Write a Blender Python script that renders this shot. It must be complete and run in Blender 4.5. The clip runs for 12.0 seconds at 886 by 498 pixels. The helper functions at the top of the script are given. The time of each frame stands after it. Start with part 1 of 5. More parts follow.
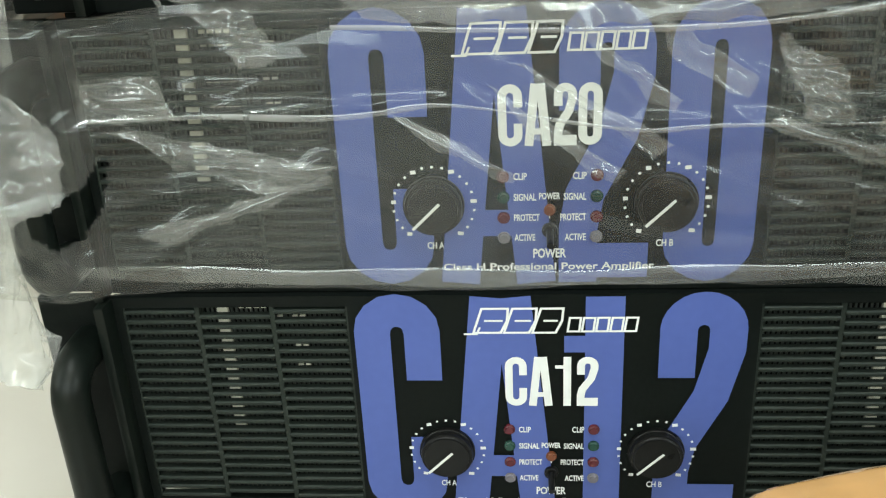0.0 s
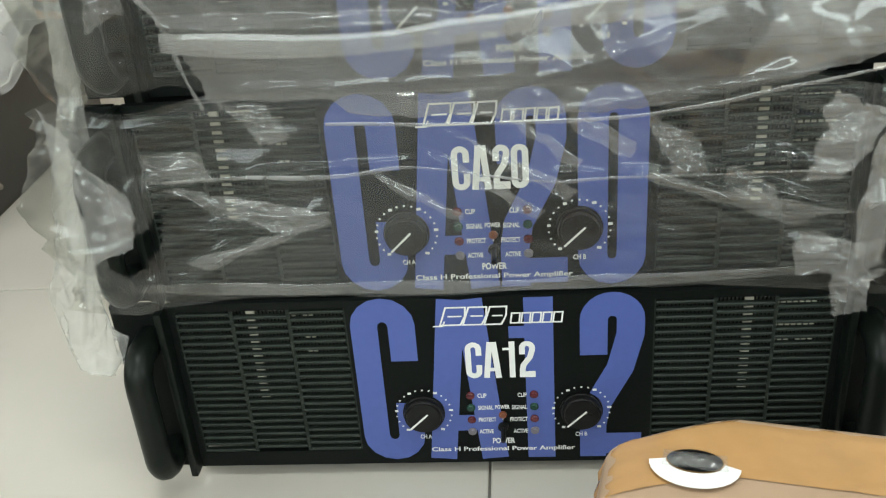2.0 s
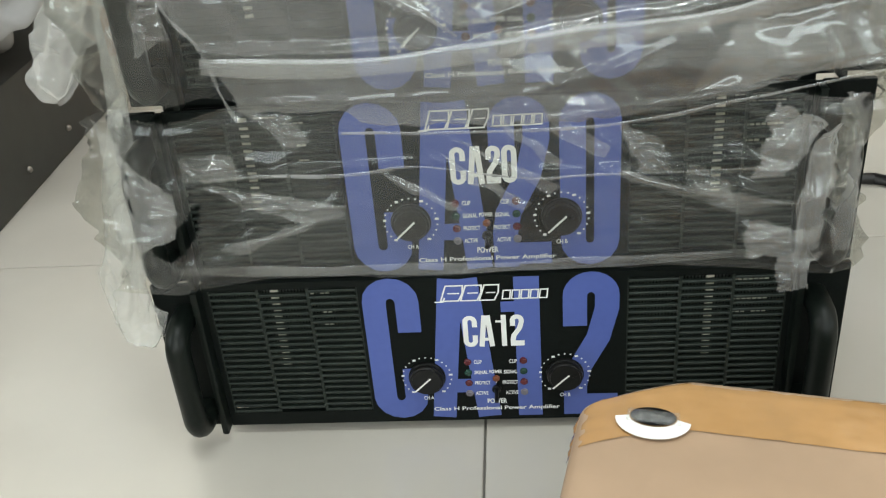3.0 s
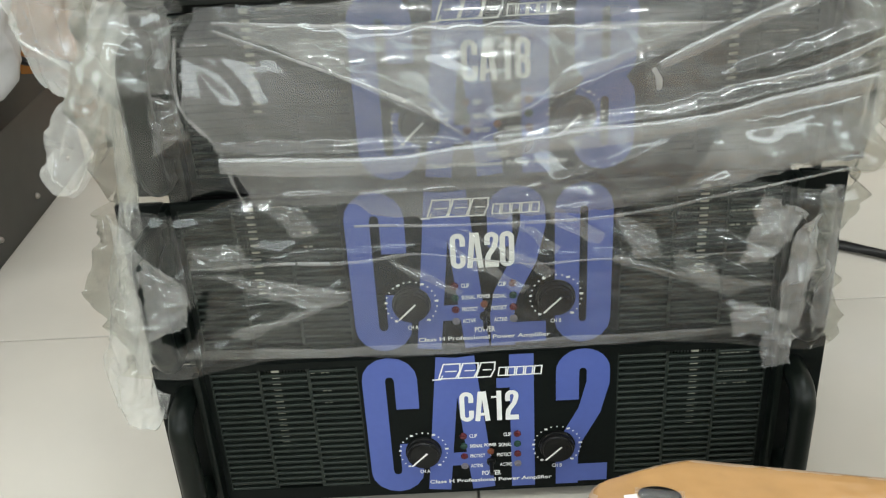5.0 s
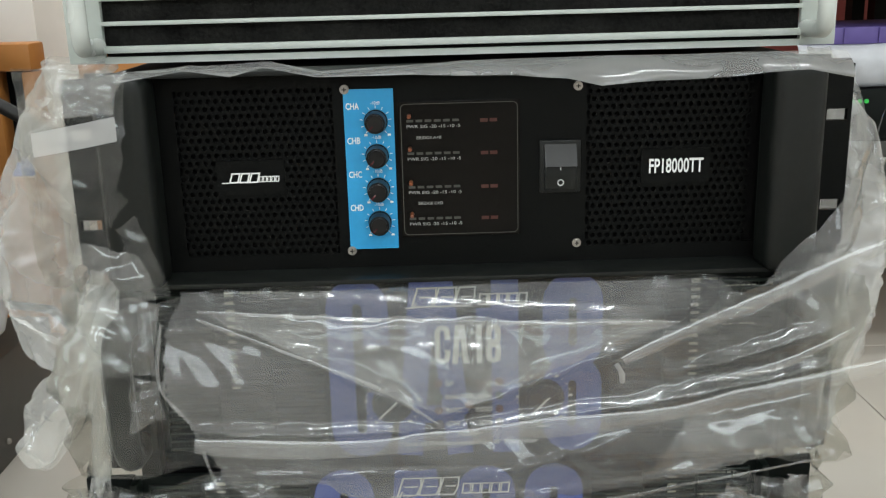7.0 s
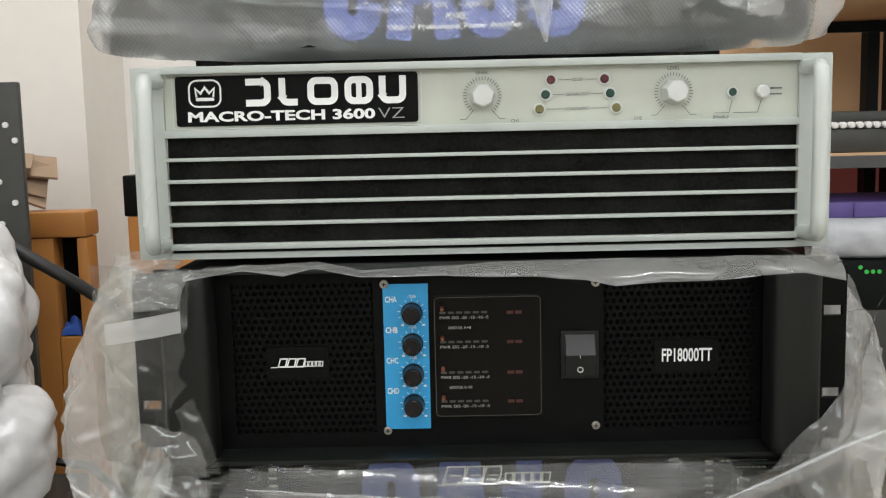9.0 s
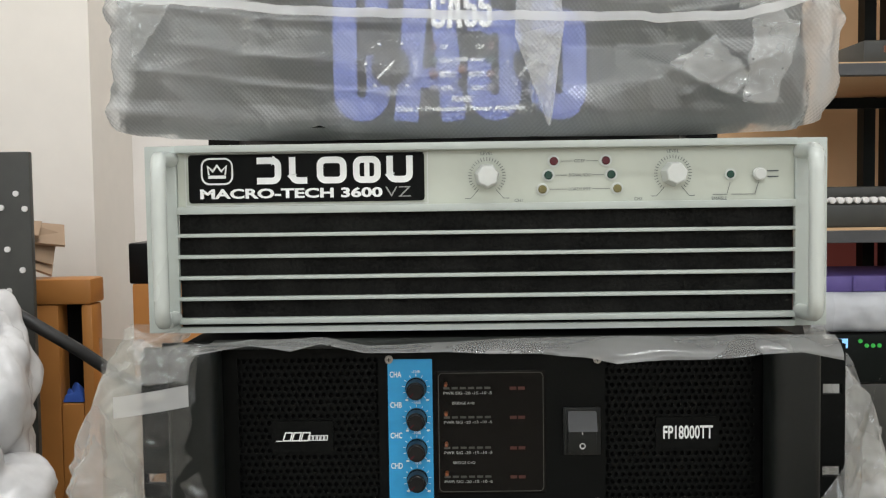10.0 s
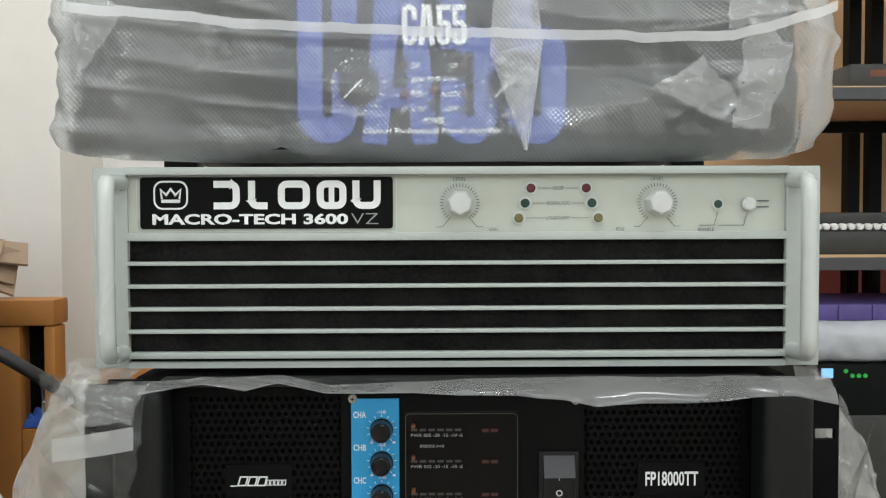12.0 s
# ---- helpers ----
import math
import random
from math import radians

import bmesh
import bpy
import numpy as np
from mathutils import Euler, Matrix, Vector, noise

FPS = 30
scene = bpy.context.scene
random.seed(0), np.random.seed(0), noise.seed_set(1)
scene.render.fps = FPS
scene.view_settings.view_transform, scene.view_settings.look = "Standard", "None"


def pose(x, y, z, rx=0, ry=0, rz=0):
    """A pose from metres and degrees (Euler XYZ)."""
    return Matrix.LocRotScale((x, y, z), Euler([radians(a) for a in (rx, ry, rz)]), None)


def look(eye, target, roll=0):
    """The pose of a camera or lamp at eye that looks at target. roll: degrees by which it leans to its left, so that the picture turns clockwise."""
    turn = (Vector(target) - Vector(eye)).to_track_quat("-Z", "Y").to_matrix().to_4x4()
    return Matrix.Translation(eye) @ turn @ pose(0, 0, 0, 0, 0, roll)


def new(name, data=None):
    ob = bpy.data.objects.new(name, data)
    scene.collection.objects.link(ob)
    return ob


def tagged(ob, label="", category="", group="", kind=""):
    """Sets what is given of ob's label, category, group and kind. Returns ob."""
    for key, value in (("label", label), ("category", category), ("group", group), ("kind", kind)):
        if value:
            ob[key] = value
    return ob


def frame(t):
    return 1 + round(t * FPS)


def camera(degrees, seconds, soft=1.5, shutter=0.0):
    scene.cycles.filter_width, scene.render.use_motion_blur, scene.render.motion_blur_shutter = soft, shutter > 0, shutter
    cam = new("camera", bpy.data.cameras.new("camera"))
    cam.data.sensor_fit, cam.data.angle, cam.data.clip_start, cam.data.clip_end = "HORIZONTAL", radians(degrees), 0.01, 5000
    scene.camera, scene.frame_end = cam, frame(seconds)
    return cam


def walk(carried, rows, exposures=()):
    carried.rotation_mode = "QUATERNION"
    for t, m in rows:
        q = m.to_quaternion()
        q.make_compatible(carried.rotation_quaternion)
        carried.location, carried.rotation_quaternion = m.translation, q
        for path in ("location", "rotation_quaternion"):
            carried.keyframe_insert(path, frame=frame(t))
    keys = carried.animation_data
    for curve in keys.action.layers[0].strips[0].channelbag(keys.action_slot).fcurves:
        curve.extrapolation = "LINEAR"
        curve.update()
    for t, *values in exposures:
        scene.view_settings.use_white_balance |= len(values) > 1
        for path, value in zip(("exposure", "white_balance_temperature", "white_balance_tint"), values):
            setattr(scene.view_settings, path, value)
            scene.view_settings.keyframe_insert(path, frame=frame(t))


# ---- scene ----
cam = camera(48.7, 12.0, soft=1.2)
PATH = [
    (0, (-0.022, -0.408, 0.359), (-0.193, 1.396, -0.487), -3.0),
    (0.5, (-0.022, -0.411, 0.361), (-0.178, 1.385, -0.505), -3.0),
    (1, (-0.018, -0.424, 0.377), (-0.158, 1.37, -0.497), -3.1),
    (1.5, (-0.008, -0.456, 0.406), (-0.159, 1.33, -0.482), -3.6),
    (2, (0.006, -0.518, 0.458), (-0.16, 1.233, -0.493), -4.5),
    (2.5, (0.011, -0.572, 0.49), (-0.163, 1.151, -0.51), -4.8),
    (2.7, (0.014, -0.581, 0.5), (-0.159, 1.133, -0.516), -4.9),
    (4.3, (-0.023, -0.587, 0.541), (-0.098, 1.126, -0.488), -4.1),
    (4.5, (-0.03, -0.592, 0.543), (-0.084, 1.14, -0.454), -3.8),
    (5, (-0.027, -0.593, 0.553), (-0.061, 1.163, -0.403), -3.5),
    (5.5, (-0.021, -0.597, 0.564), (-0.057, 1.198, -0.316), -3.0),
    (6, (-0.021, -0.603, 0.581), (-0.041, 1.251, -0.17), -2.5),
    (6.5, (-0.022, -0.597, 0.587), (-0.006, 1.296, -0.057), -1.9),
    (7, (-0.021, -0.6, 0.593), (0.005, 1.328, 0.062), -1.5),
    (7.5, (-0.018, -0.602, 0.605), (0.006, 1.349, 0.17), -1.3),
    (7.7, (-0.019, -0.604, 0.615), (0.001, 1.354, 0.207), -1.4),
    (9.3, (-0.024, -0.663, 0.636), (-0.054, 1.326, 0.436), -1.1),
    (9.5, (-0.025, -0.666, 0.639), (-0.057, 1.327, 0.467), -1.0),
    (10, (-0.025, -0.666, 0.642), (-0.047, 1.331, 0.534), -0.8),
    (10.5, (-0.026, -0.649, 0.649), (-0.042, 1.35, 0.589), -0.5),
    (11, (-0.024, -0.641, 0.651), (-0.015, 1.359, 0.66), -0.1),
    (11.5, (-0.022, -0.637, 0.653), (0.001, 1.363, 0.674), -0.0),
    (12, (-0.017, -0.622, 0.649), (-0.002, 1.376, 0.576), -0.2),
]
walk(cam, [(t, look(eye, target, roll)) for t, eye, target, roll in PATH],
     [(0, 0.05, 6750, 5), (1, 0.0, 6750, 6), (2.5, -0.30, 6650, 10), (5, -0.2, 6650, 12), (7.5, -0.50, 6560, 15), (9.5, -0.62, 6780, 18), (11, -0.72, 6560, 15), (12, -0.70, 6560, 15)])

# ---------- world and lights ----------
FLOOR = 0.014
world = bpy.data.worlds.new("room_air")
scene.world = world
world.use_nodes = True
world.node_tree.nodes["Background"].inputs[0].default_value = (0.9, 0.95, 1.0, 1)
world.node_tree.nodes["Background"].inputs[1].default_value = 0.3


def area_lamp(name, x, y, z, sx, sy, watts, colour, rx=0, ry=0, rz=0):
    data = bpy.data.lights.new(name, "AREA")
    data.shape, data.size, data.size_y, data.energy, data.color = "RECTANGLE", sx, sy, watts, colour
    ob = new(name, data)
    ob.matrix_world = pose(x, y, z, rx, ry, rz)
    return ob


area_lamp("ceiling_lamp_light", 0.25, -0.75, 2.78, 1.2, 0.12, 34, (0.88, 0.97, 0.98))
area_lamp("ceiling_lamp_light", -0.35, 0.55, 2.78, 1.2, 0.12, 27, (0.91, 0.97, 0.97))
# unseen fill lights, added so that the polythene catches highlights
area_lamp("front_fill_light", 0.0, -2.97, 1.90, 3.0, 1.1, 48, (0.90, 0.97, 1.0), 90, 0, 0)
area_lamp("side_fill_light", 2.57, -1.7, 1.5, 1.2, 1.4, 20, (0.88, 0.97, 1.0), 90, 0, 90)
area_lamp("side_fill_light", -2.57, -1.3, 1.7, 1.2, 1.4, 20, (0.88, 0.97, 1.0), 90, 0, -90)

# ---------- materials ----------


def material(name, colour, rough=0.5, metal=0.0, vary=0.12, grain=60.0, bump=0.0, spec=0.5, coat=0.0):
    m = bpy.data.materials.new(name)
    m.use_nodes = True
    nt = m.node_tree
    b = nt.nodes["Principled BSDF"]
    b.inputs["Metallic"].default_value = metal
    b.inputs["Specular IOR Level"].default_value = spec
    b.inputs["Coat Weight"].default_value = coat
    tc = nt.nodes.new("ShaderNodeTexCoord")
    n1 = nt.nodes.new("ShaderNodeTexNoise")
    n1.inputs["Scale"].default_value = grain
    n1.inputs["Detail"].default_value = 6
    n2 = nt.nodes.new("ShaderNodeTexNoise")
    n2.inputs["Scale"].default_value = grain * 0.09
    n2.inputs["Detail"].default_value = 3
    for n in (n1, n2):
        nt.links.new(tc.outputs["Object"], n.inputs["Vector"])
    mix = nt.nodes.new("ShaderNodeMath")
    mix.operation = "ADD"
    nt.links.new(n1.outputs[0], mix.inputs[0])
    nt.links.new(n2.outputs[0], mix.inputs[1])
    ramp = nt.nodes.new("ShaderNodeMapRange")
    ramp.inputs[1].default_value, ramp.inputs[2].default_value = 0.6, 1.4
    ramp.inputs[3].default_value, ramp.inputs[4].default_value = 1 - vary, 1 + vary
    nt.links.new(mix.outputs[0], ramp.inputs[0])
    mul = nt.nodes.new("ShaderNodeVectorMath")
    mul.operation = "SCALE"
    mul.inputs[0].default_value = colour
    nt.links.new(ramp.outputs[0], mul.inputs["Scale"])
    nt.links.new(mul.outputs[0], b.inputs["Base Color"])
    rr = nt.nodes.new("ShaderNodeMapRange")
    rr.inputs[3].default_value, rr.inputs[4].default_value = max(0.02, rough - 0.09), min(1, rough + 0.09)
    nt.links.new(n2.outputs[0], rr.inputs[0])
    nt.links.new(rr.outputs[0], b.inputs["Roughness"])
    if bump:
        bp = nt.nodes.new("ShaderNodeBump")
        bp.inputs["Strength"].default_value, bp.inputs["Distance"].default_value = bump, 0.001
        nt.links.new(n1.outputs[0], bp.inputs["Height"])
        nt.links.new(bp.outputs[0], b.inputs["Normal"])
    return m


def film_material(name, haze=0.2, tint=(0.96, 0.97, 0.96), rough=0.12, dots=False, cell=45.0, relief=0.0012, streak=0.35, blur=0.0, low=0.05, high=0.45):
    """Thin clear polythene: lets light through, with a milky share, gloss and a fine crumple."""
    m = bpy.data.materials.new(name)
    m.use_nodes = True
    nt = m.node_tree
    nt.nodes.clear()
    out = nt.nodes.new("ShaderNodeOutputMaterial")
    tc = nt.nodes.new("ShaderNodeTexCoord")
    warp = nt.nodes.new("ShaderNodeTexNoise")
    warp.inputs["Scale"].default_value, warp.inputs["Detail"].default_value = cell * 0.45, 2
    nt.links.new(tc.outputs["Object"], warp.inputs["Vector"])
    push = nt.nodes.new("ShaderNodeVectorMath")
    push.operation = "MULTIPLY_ADD"
    push.inputs[1].default_value = (1.1 / cell, 1.1 / cell, 1.1 / cell)
    nt.links.new(warp.outputs["Color"], push.inputs[0])
    nt.links.new(tc.outputs["Object"], push.inputs[2])
    facets = nt.nodes.new("ShaderNodeTexVoronoi")
    facets.inputs["Scale"].default_value = cell
    nt.links.new(push.outputs[0], facets.inputs["Vector"])
    bp = nt.nodes.new("ShaderNodeBump")
    bp.inputs["Strength"].default_value, bp.inputs["Distance"].default_value = 0.6, relief
    nt.links.new(facets.outputs["Distance"], bp.inputs["Height"])
    normal = bp.outputs[0]
    if dots:
        v = nt.nodes.new("ShaderNodeTexVoronoi")
        v.inputs["Scale"].default_value = 420
        v.inputs["Randomness"].default_value = 0.0
        turn = nt.nodes.new("ShaderNodeMapping")
        turn.inputs["Rotation"].default_value = (0, 0.7, 0)
        turn.inputs["Scale"].default_value = (1, 0.0, 1)
        nt.links.new(tc.outputs["Object"], turn.inputs[0])
        nt.links.new(turn.outputs[0], v.inputs["Vector"])
        b2 = nt.nodes.new("ShaderNodeBump")
        b2.inputs["Strength"].default_value, b2.inputs["Distance"].default_value = 1.0, 0.0009
        nt.links.new(v.outputs["Distance"], b2.inputs["Height"])
        nt.links.new(normal, b2.inputs["Normal"])
        normal = b2.outputs[0]
    clear = nt.nodes.new("ShaderNodeBsdfTransparent")
    clear.inputs[0].default_value = (*tint, 1)
    milk = nt.nodes.new("ShaderNodeBsdfDiffuse")
    milk.inputs[0].default_value = (0.9, 0.91, 0.9, 1)
    back = nt.nodes.new("ShaderNodeBsdfTranslucent")
    back.inputs[0].default_value = (0.9, 0.91, 0.9, 1)
    for sh in (milk, back):
        nt.links.new(normal, sh.inputs["Normal"])
    body = nt.nodes.new("ShaderNodeMixShader")
    body.inputs[0].default_value = 0.5
    nt.links.new(milk.outputs[0], body.inputs[1])
    nt.links.new(back.outputs[0], body.inputs[2])
    # the sheet's thickness varies in soft clouds, so its milkiness does too
    cloud = nt.nodes.new("ShaderNodeTexNoise")
    cloud.inputs["Scale"].default_value, cloud.inputs["Detail"].default_value, cloud.inputs["Distortion"].default_value = 14, 4, 0.8
    nt.links.new(tc.outputs["Object"], cloud.inputs["Vector"])
    fac = nt.nodes.new("ShaderNodeMapRange")
    fac.inputs[1].default_value, fac.inputs[2].default_value = 0.3, 0.7
    fac.inputs[3].default_value, fac.inputs[4].default_value = haze * (1 - streak), min(1.0, haze * (1 + streak))
    nt.links.new(cloud.outputs[0], fac.inputs[0])
    if blur:
        soft = nt.nodes.new("ShaderNodeBsdfRefraction")
        soft.inputs["IOR"].default_value, soft.inputs["Roughness"].default_value = 1.06, blur
        both = nt.nodes.new("ShaderNodeMixShader")
        both.inputs[0].default_value = 0.88
        nt.links.new(clear.outputs[0], both.inputs[1])
        nt.links.new(soft.outputs[0], both.inputs[2])
        clear = both
    mix1 = nt.nodes.new("ShaderNodeMixShader")
    nt.links.new(fac.outputs[0], mix1.inputs[0])
    nt.links.new(clear.outputs[0], mix1.inputs[1])
    nt.links.new(body.outputs[0], mix1.inputs[2])
    shine = nt.nodes.new("ShaderNodeBsdfGlossy")
    shine.inputs["Roughness"].default_value = rough
    shine.inputs[0].default_value = (0.95, 0.97, 0.96, 1)
    nt.links.new(normal, shine.inputs["Normal"])
    lw = nt.nodes.new("ShaderNodeLayerWeight")
    lw.inputs["Blend"].default_value = 0.5
    nt.links.new(normal, lw.inputs["Normal"])
    steep = nt.nodes.new("ShaderNodeMath")
    steep.operation = "POWER"
    steep.inputs[1].default_value = 3.0
    nt.links.new(lw.outputs["Facing"], steep.inputs[0])
    fr = nt.nodes.new("ShaderNodeMapRange")
    fr.inputs[3].default_value, fr.inputs[4].default_value = low, high
    nt.links.new(steep.outputs[0], fr.inputs[0])
    mix2 = nt.nodes.new("ShaderNodeMixShader")
    nt.links.new(fr.outputs[0], mix2.inputs[0])
    nt.links.new(mix1.outputs[0], mix2.inputs[1])
    nt.links.new(shine.outputs[0], mix2.inputs[2])
    nt.links.new(mix2.outputs[0], out.inputs[0])
    return m


def glow(name, colour, strength):
    m = bpy.data.materials.new(name)
    m.use_nodes = True
    b = m.node_tree.nodes["Principled BSDF"]
    b.inputs["Base Color"].default_value = (*colour, 1)
    b.inputs["Emission Color"].default_value = (*colour, 1)
    b.inputs["Emission Strength"].default_value = strength
    return m


BLACK = material("black_powder_coat", (0.0050, 0.0068, 0.0060), 0.48, 0, 0.2, 400, 0.12, 0.10)
BLACK_SATIN = material("black_satin_metal", (0.005, 0.0075, 0.006), 0.36, 0, 0.2, 300, 0.08, 0.2)
DEEP = material("deep_black_paint", (0.0034, 0.0038, 0.0034), 0.5, 0, 0.2, 400, 0.1, 0.08)
DEEP_SATIN = material("deep_black_satin", (0.0075, 0.0088, 0.0078), 0.40, 0, 0.2, 300, 0.06, 0.25)
SLAT = material("dark_green_grey_slat", (0.017, 0.023, 0.019), 0.5, 0, 0.2, 300, 0.1, 0.22)
SCREEN = material("grey_screen_wire", (0.034, 0.041, 0.036), 0.5, 0, 0.2, 300, 0.1, 0.3)
# near-black that stands for shade in grilles, holes and recesses
SHADE_BLACK = material("interior_shade_black", (0.004, 0.004, 0.004), 0.9, 0, 0.3, 200, 0, 0.1)
STEEL = material("bare_steel", (0.42, 0.40, 0.37), 0.42, 0.8, 0.2, 120)
CREAM = material("pale_board_and_lit_dash", (0.50, 0.49, 0.40), 0.6, 0, 0.2, 120)
BLUE = material("blue_print", (0.072, 0.112, 0.36), 0.5, 0, 0.06, 200)
WHITE = material("white_print", (0.78, 0.8, 0.78), 0.5, 0, 0.05, 200)
DIMWHITE = material("grey_print", (0.30, 0.31, 0.29), 0.5, 0, 0.05, 200)
FAINT = material("faint_print", (0.04, 0.04, 0.033), 0.5, 0, 0.1, 200)
RUBBER = material("black_knob_plastic", (0.006, 0.006, 0.006), 0.3, 0, 0.2, 300, 0, 0.25)
LED_RED = material("red_led", (0.085, 0.010, 0.016), 0.25, 0, 0.1, 200, 0, 0.6)
LED_GREEN = material("green_led", (0.012, 0.050, 0.036), 0.25, 0, 0.1, 200)
LED_AMBER = material("amber_led", (0.17, 0.05, 0.018), 0.3, 0, 0.1, 200)
DULLRED = material("unlit_red_segment", (0.06, 0.012, 0.008), 0.3, 0, 0.1, 200)
LED_GREY = material("grey_led", (0.16, 0.15, 0.17), 0.3, 0, 0.1, 200)
LED_OLIVE = material("olive_led", (0.16, 0.14, 0.05), 0.3, 0, 0.1, 200)
ROCKER_LIT = material("rocker_lit_grey", (0.020, 0.022, 0.022), 0.3, 0, 0.1, 300, 0, 0.5)
CYAN = material("cyan_blue_plate", (0.010, 0.30, 0.60), 0.42, 0, 0.05, 300, 0.05)
SMOKE = material("smoked_window", (0.005, 0.0043, 0.0036), 0.2, 0, 0.1, 100, 0, 0.12)
GREYPAINT = material("pale_grey_green_paint", (0.43, 0.47, 0.435), 0.42, 0, 0.05, 90, 0.06)
HANDLEPAINT = material("glossy_pale_grey_paint", (0.53, 0.565, 0.53), 0.28, 0, 0.05, 90, 0.03)
PALEPAINT = material("pale_panel_paint", (0.47, 0.50, 0.43), 0.45, 0, 0.04, 90, 0.04)
KNOBGREY = material("light_grey_knob", (0.56, 0.58, 0.55), 0.4, 0, 0.05, 200)
FOAM = material("black_foam", (0.0095, 0.0095, 0.0085), 0.95, 0, 1.0, 420, 1.0, 0.15)
GREYTEXT = material("dark_grey_print", (0.10, 0.11, 0.11), 0.5, 0, 0.05, 200)
WALL = material("white_wall_paint", (0.78, 0.74, 0.68), 0.75, 0, 0.035, 22, 0.1)
WALLB = material("cool_white_wall_paint", (0.80, 0.77, 0.73), 0.75, 0, 0.035, 22, 0.1)
PLY = material("peach_plywood", (0.62, 0.40, 0.22), 0.6, 0, 0.12, 9, 0.1)
TILE = material("polished_cream_tile", (0.51, 0.485, 0.43), 0.13, 0, 0.09, 6, 0, 0.5)
GROUT = material("dark_grout", (0.16, 0.15, 0.13), 0.8, 0, 0.2, 80)
CARD = material("brown_cardboard", (0.37, 0.255, 0.165), 0.62, 0, 0.12, 26, 0.12)
TAPE = material("glossy_brown_tape", (0.43, 0.245, 0.10), 0.2, 0, 0.2, 34, 0.15, 0.6, 0.5)
PAPER = material("white_paper", (0.75, 0.74, 0.72), 0.6, 0, 0.05, 60)
ORANGE = material("orange_wood_veneer", (0.46, 0.19, 0.045), 0.5, 0, 0.16, 14, 0.08)
CASE = material("dark_olive_case", (0.030, 0.031, 0.026), 0.45, 0, 0.25, 40, 0.1)
CABLE = material("black_cable", (0.008, 0.008, 0.008), 0.45, 0, 0.1, 100)
SHELFGREY = material("grey_shelf_edge", (0.055, 0.056, 0.058), 0.5, 0, 0.15, 60, 0.05)
BLUERAG = material("blue_cloth", (0.03, 0.10, 0.42), 0.8, 0, 0.2, 60, 0.3)
PURPLE = material("purple_plastic", (0.10, 0.07, 0.26), 0.5, 0, 0.15, 40)
WRAPWHITE = material("white_crumpled_wrap", (0.60, 0.60, 0.60), 0.25, 0, 0.12, 50, 0.8, 0.5)
WRAPGREY = material("grey_white_wrap", (0.50, 0.52, 0.55), 0.3, 0, 0.15, 30, 0.6)
SCREWM = material("steel_screw", (0.35, 0.33, 0.30), 0.35, 0.9, 0.2, 300)
# red light falling on a board, put in as emission
RED_CAST = glow("red_light_glow", (0.22, 0.055, 0.045), 0.28)
CYANGLOW = glow("lit_display", (0.22, 0.5, 0.8), 1.0)
GREENGLOW = glow("lit_green_led", (0.01, 0.30, 0.04), 0.7)
LAMPGLOW = glow("lamp_tube", (1.0, 0.97, 0.92), 6)
FILM = film_material("clear_polythene", 0.055, (0.80, 0.80, 0.77), rough=0.09, relief=0.0006, low=0.035)
FILM_HAZY = film_material("hazy_polythene", 0.165, (0.70, 0.70, 0.68), rough=0.12, cell=30, relief=0.0006)
FILM_MILK = film_material("milky_crumpled_polythene", 0.27, (0.97, 0.97, 0.95), 0.16, cell=60, relief=0.0016, streak=0.3, low=0.05)
FILM_DOT = film_material("dimpled_polythene", 0.24, rough=0.17, dots=True, cell=24, relief=0.0008, blur=0.45, low=0.08)
FILM_DOTMILK = film_material("dimpled_doubled_fold", 0.50, rough=0.17, dots=True, cell=24, relief=0.0008)
FILM_TAPE = film_material("clear_tape", 0.50, rough=0.14, relief=0.0003, streak=0.1)
FILM_SEAM = film_material("white_seam_tape", 0.60, rough=0.14, relief=0.0003, streak=0.1)
FILM_BAND = film_material("polythene_fold_and_glint", 0.24, rough=0.12, relief=0.0006, streak=0.3)
FILM_TORN = film_material("torn_milky_polythene", 0.25, rough=0.13, cell=70, relief=0.0012, streak=0.3)
FILM_EDGE = film_material("smooth_polythene_edge", 0.30, rough=0.14, relief=0.0, streak=0.2)
# extra milkiness that stands for sheen on the film
FILM_PATCH = film_material("sheen_polythene", 0.12, rough=0.11, relief=0.0006, streak=0.5, low=0.06)

# ---------- mesh helpers ----------


def box(bm, x0, x1, y0, y1, z0, z1, bevel=0.0, segments=2):
    r = bmesh.ops.create_cube(bm, size=1)
    vs = r["verts"]
    bmesh.ops.scale(bm, vec=(x1 - x0, y1 - y0, z1 - z0), verts=vs)
    bmesh.ops.translate(bm, vec=((x0 + x1) / 2, (y0 + y1) / 2, (z0 + z1) / 2), verts=vs)
    if bevel:
        es = list({e for v in vs for e in v.link_edges})
        bmesh.ops.bevel(bm, geom=es, offset=bevel, segments=segments, affect="EDGES", profile=0.6)
    return bm


def boxm(*a, **k):
    return box(bmesh.new(), *a, **k)


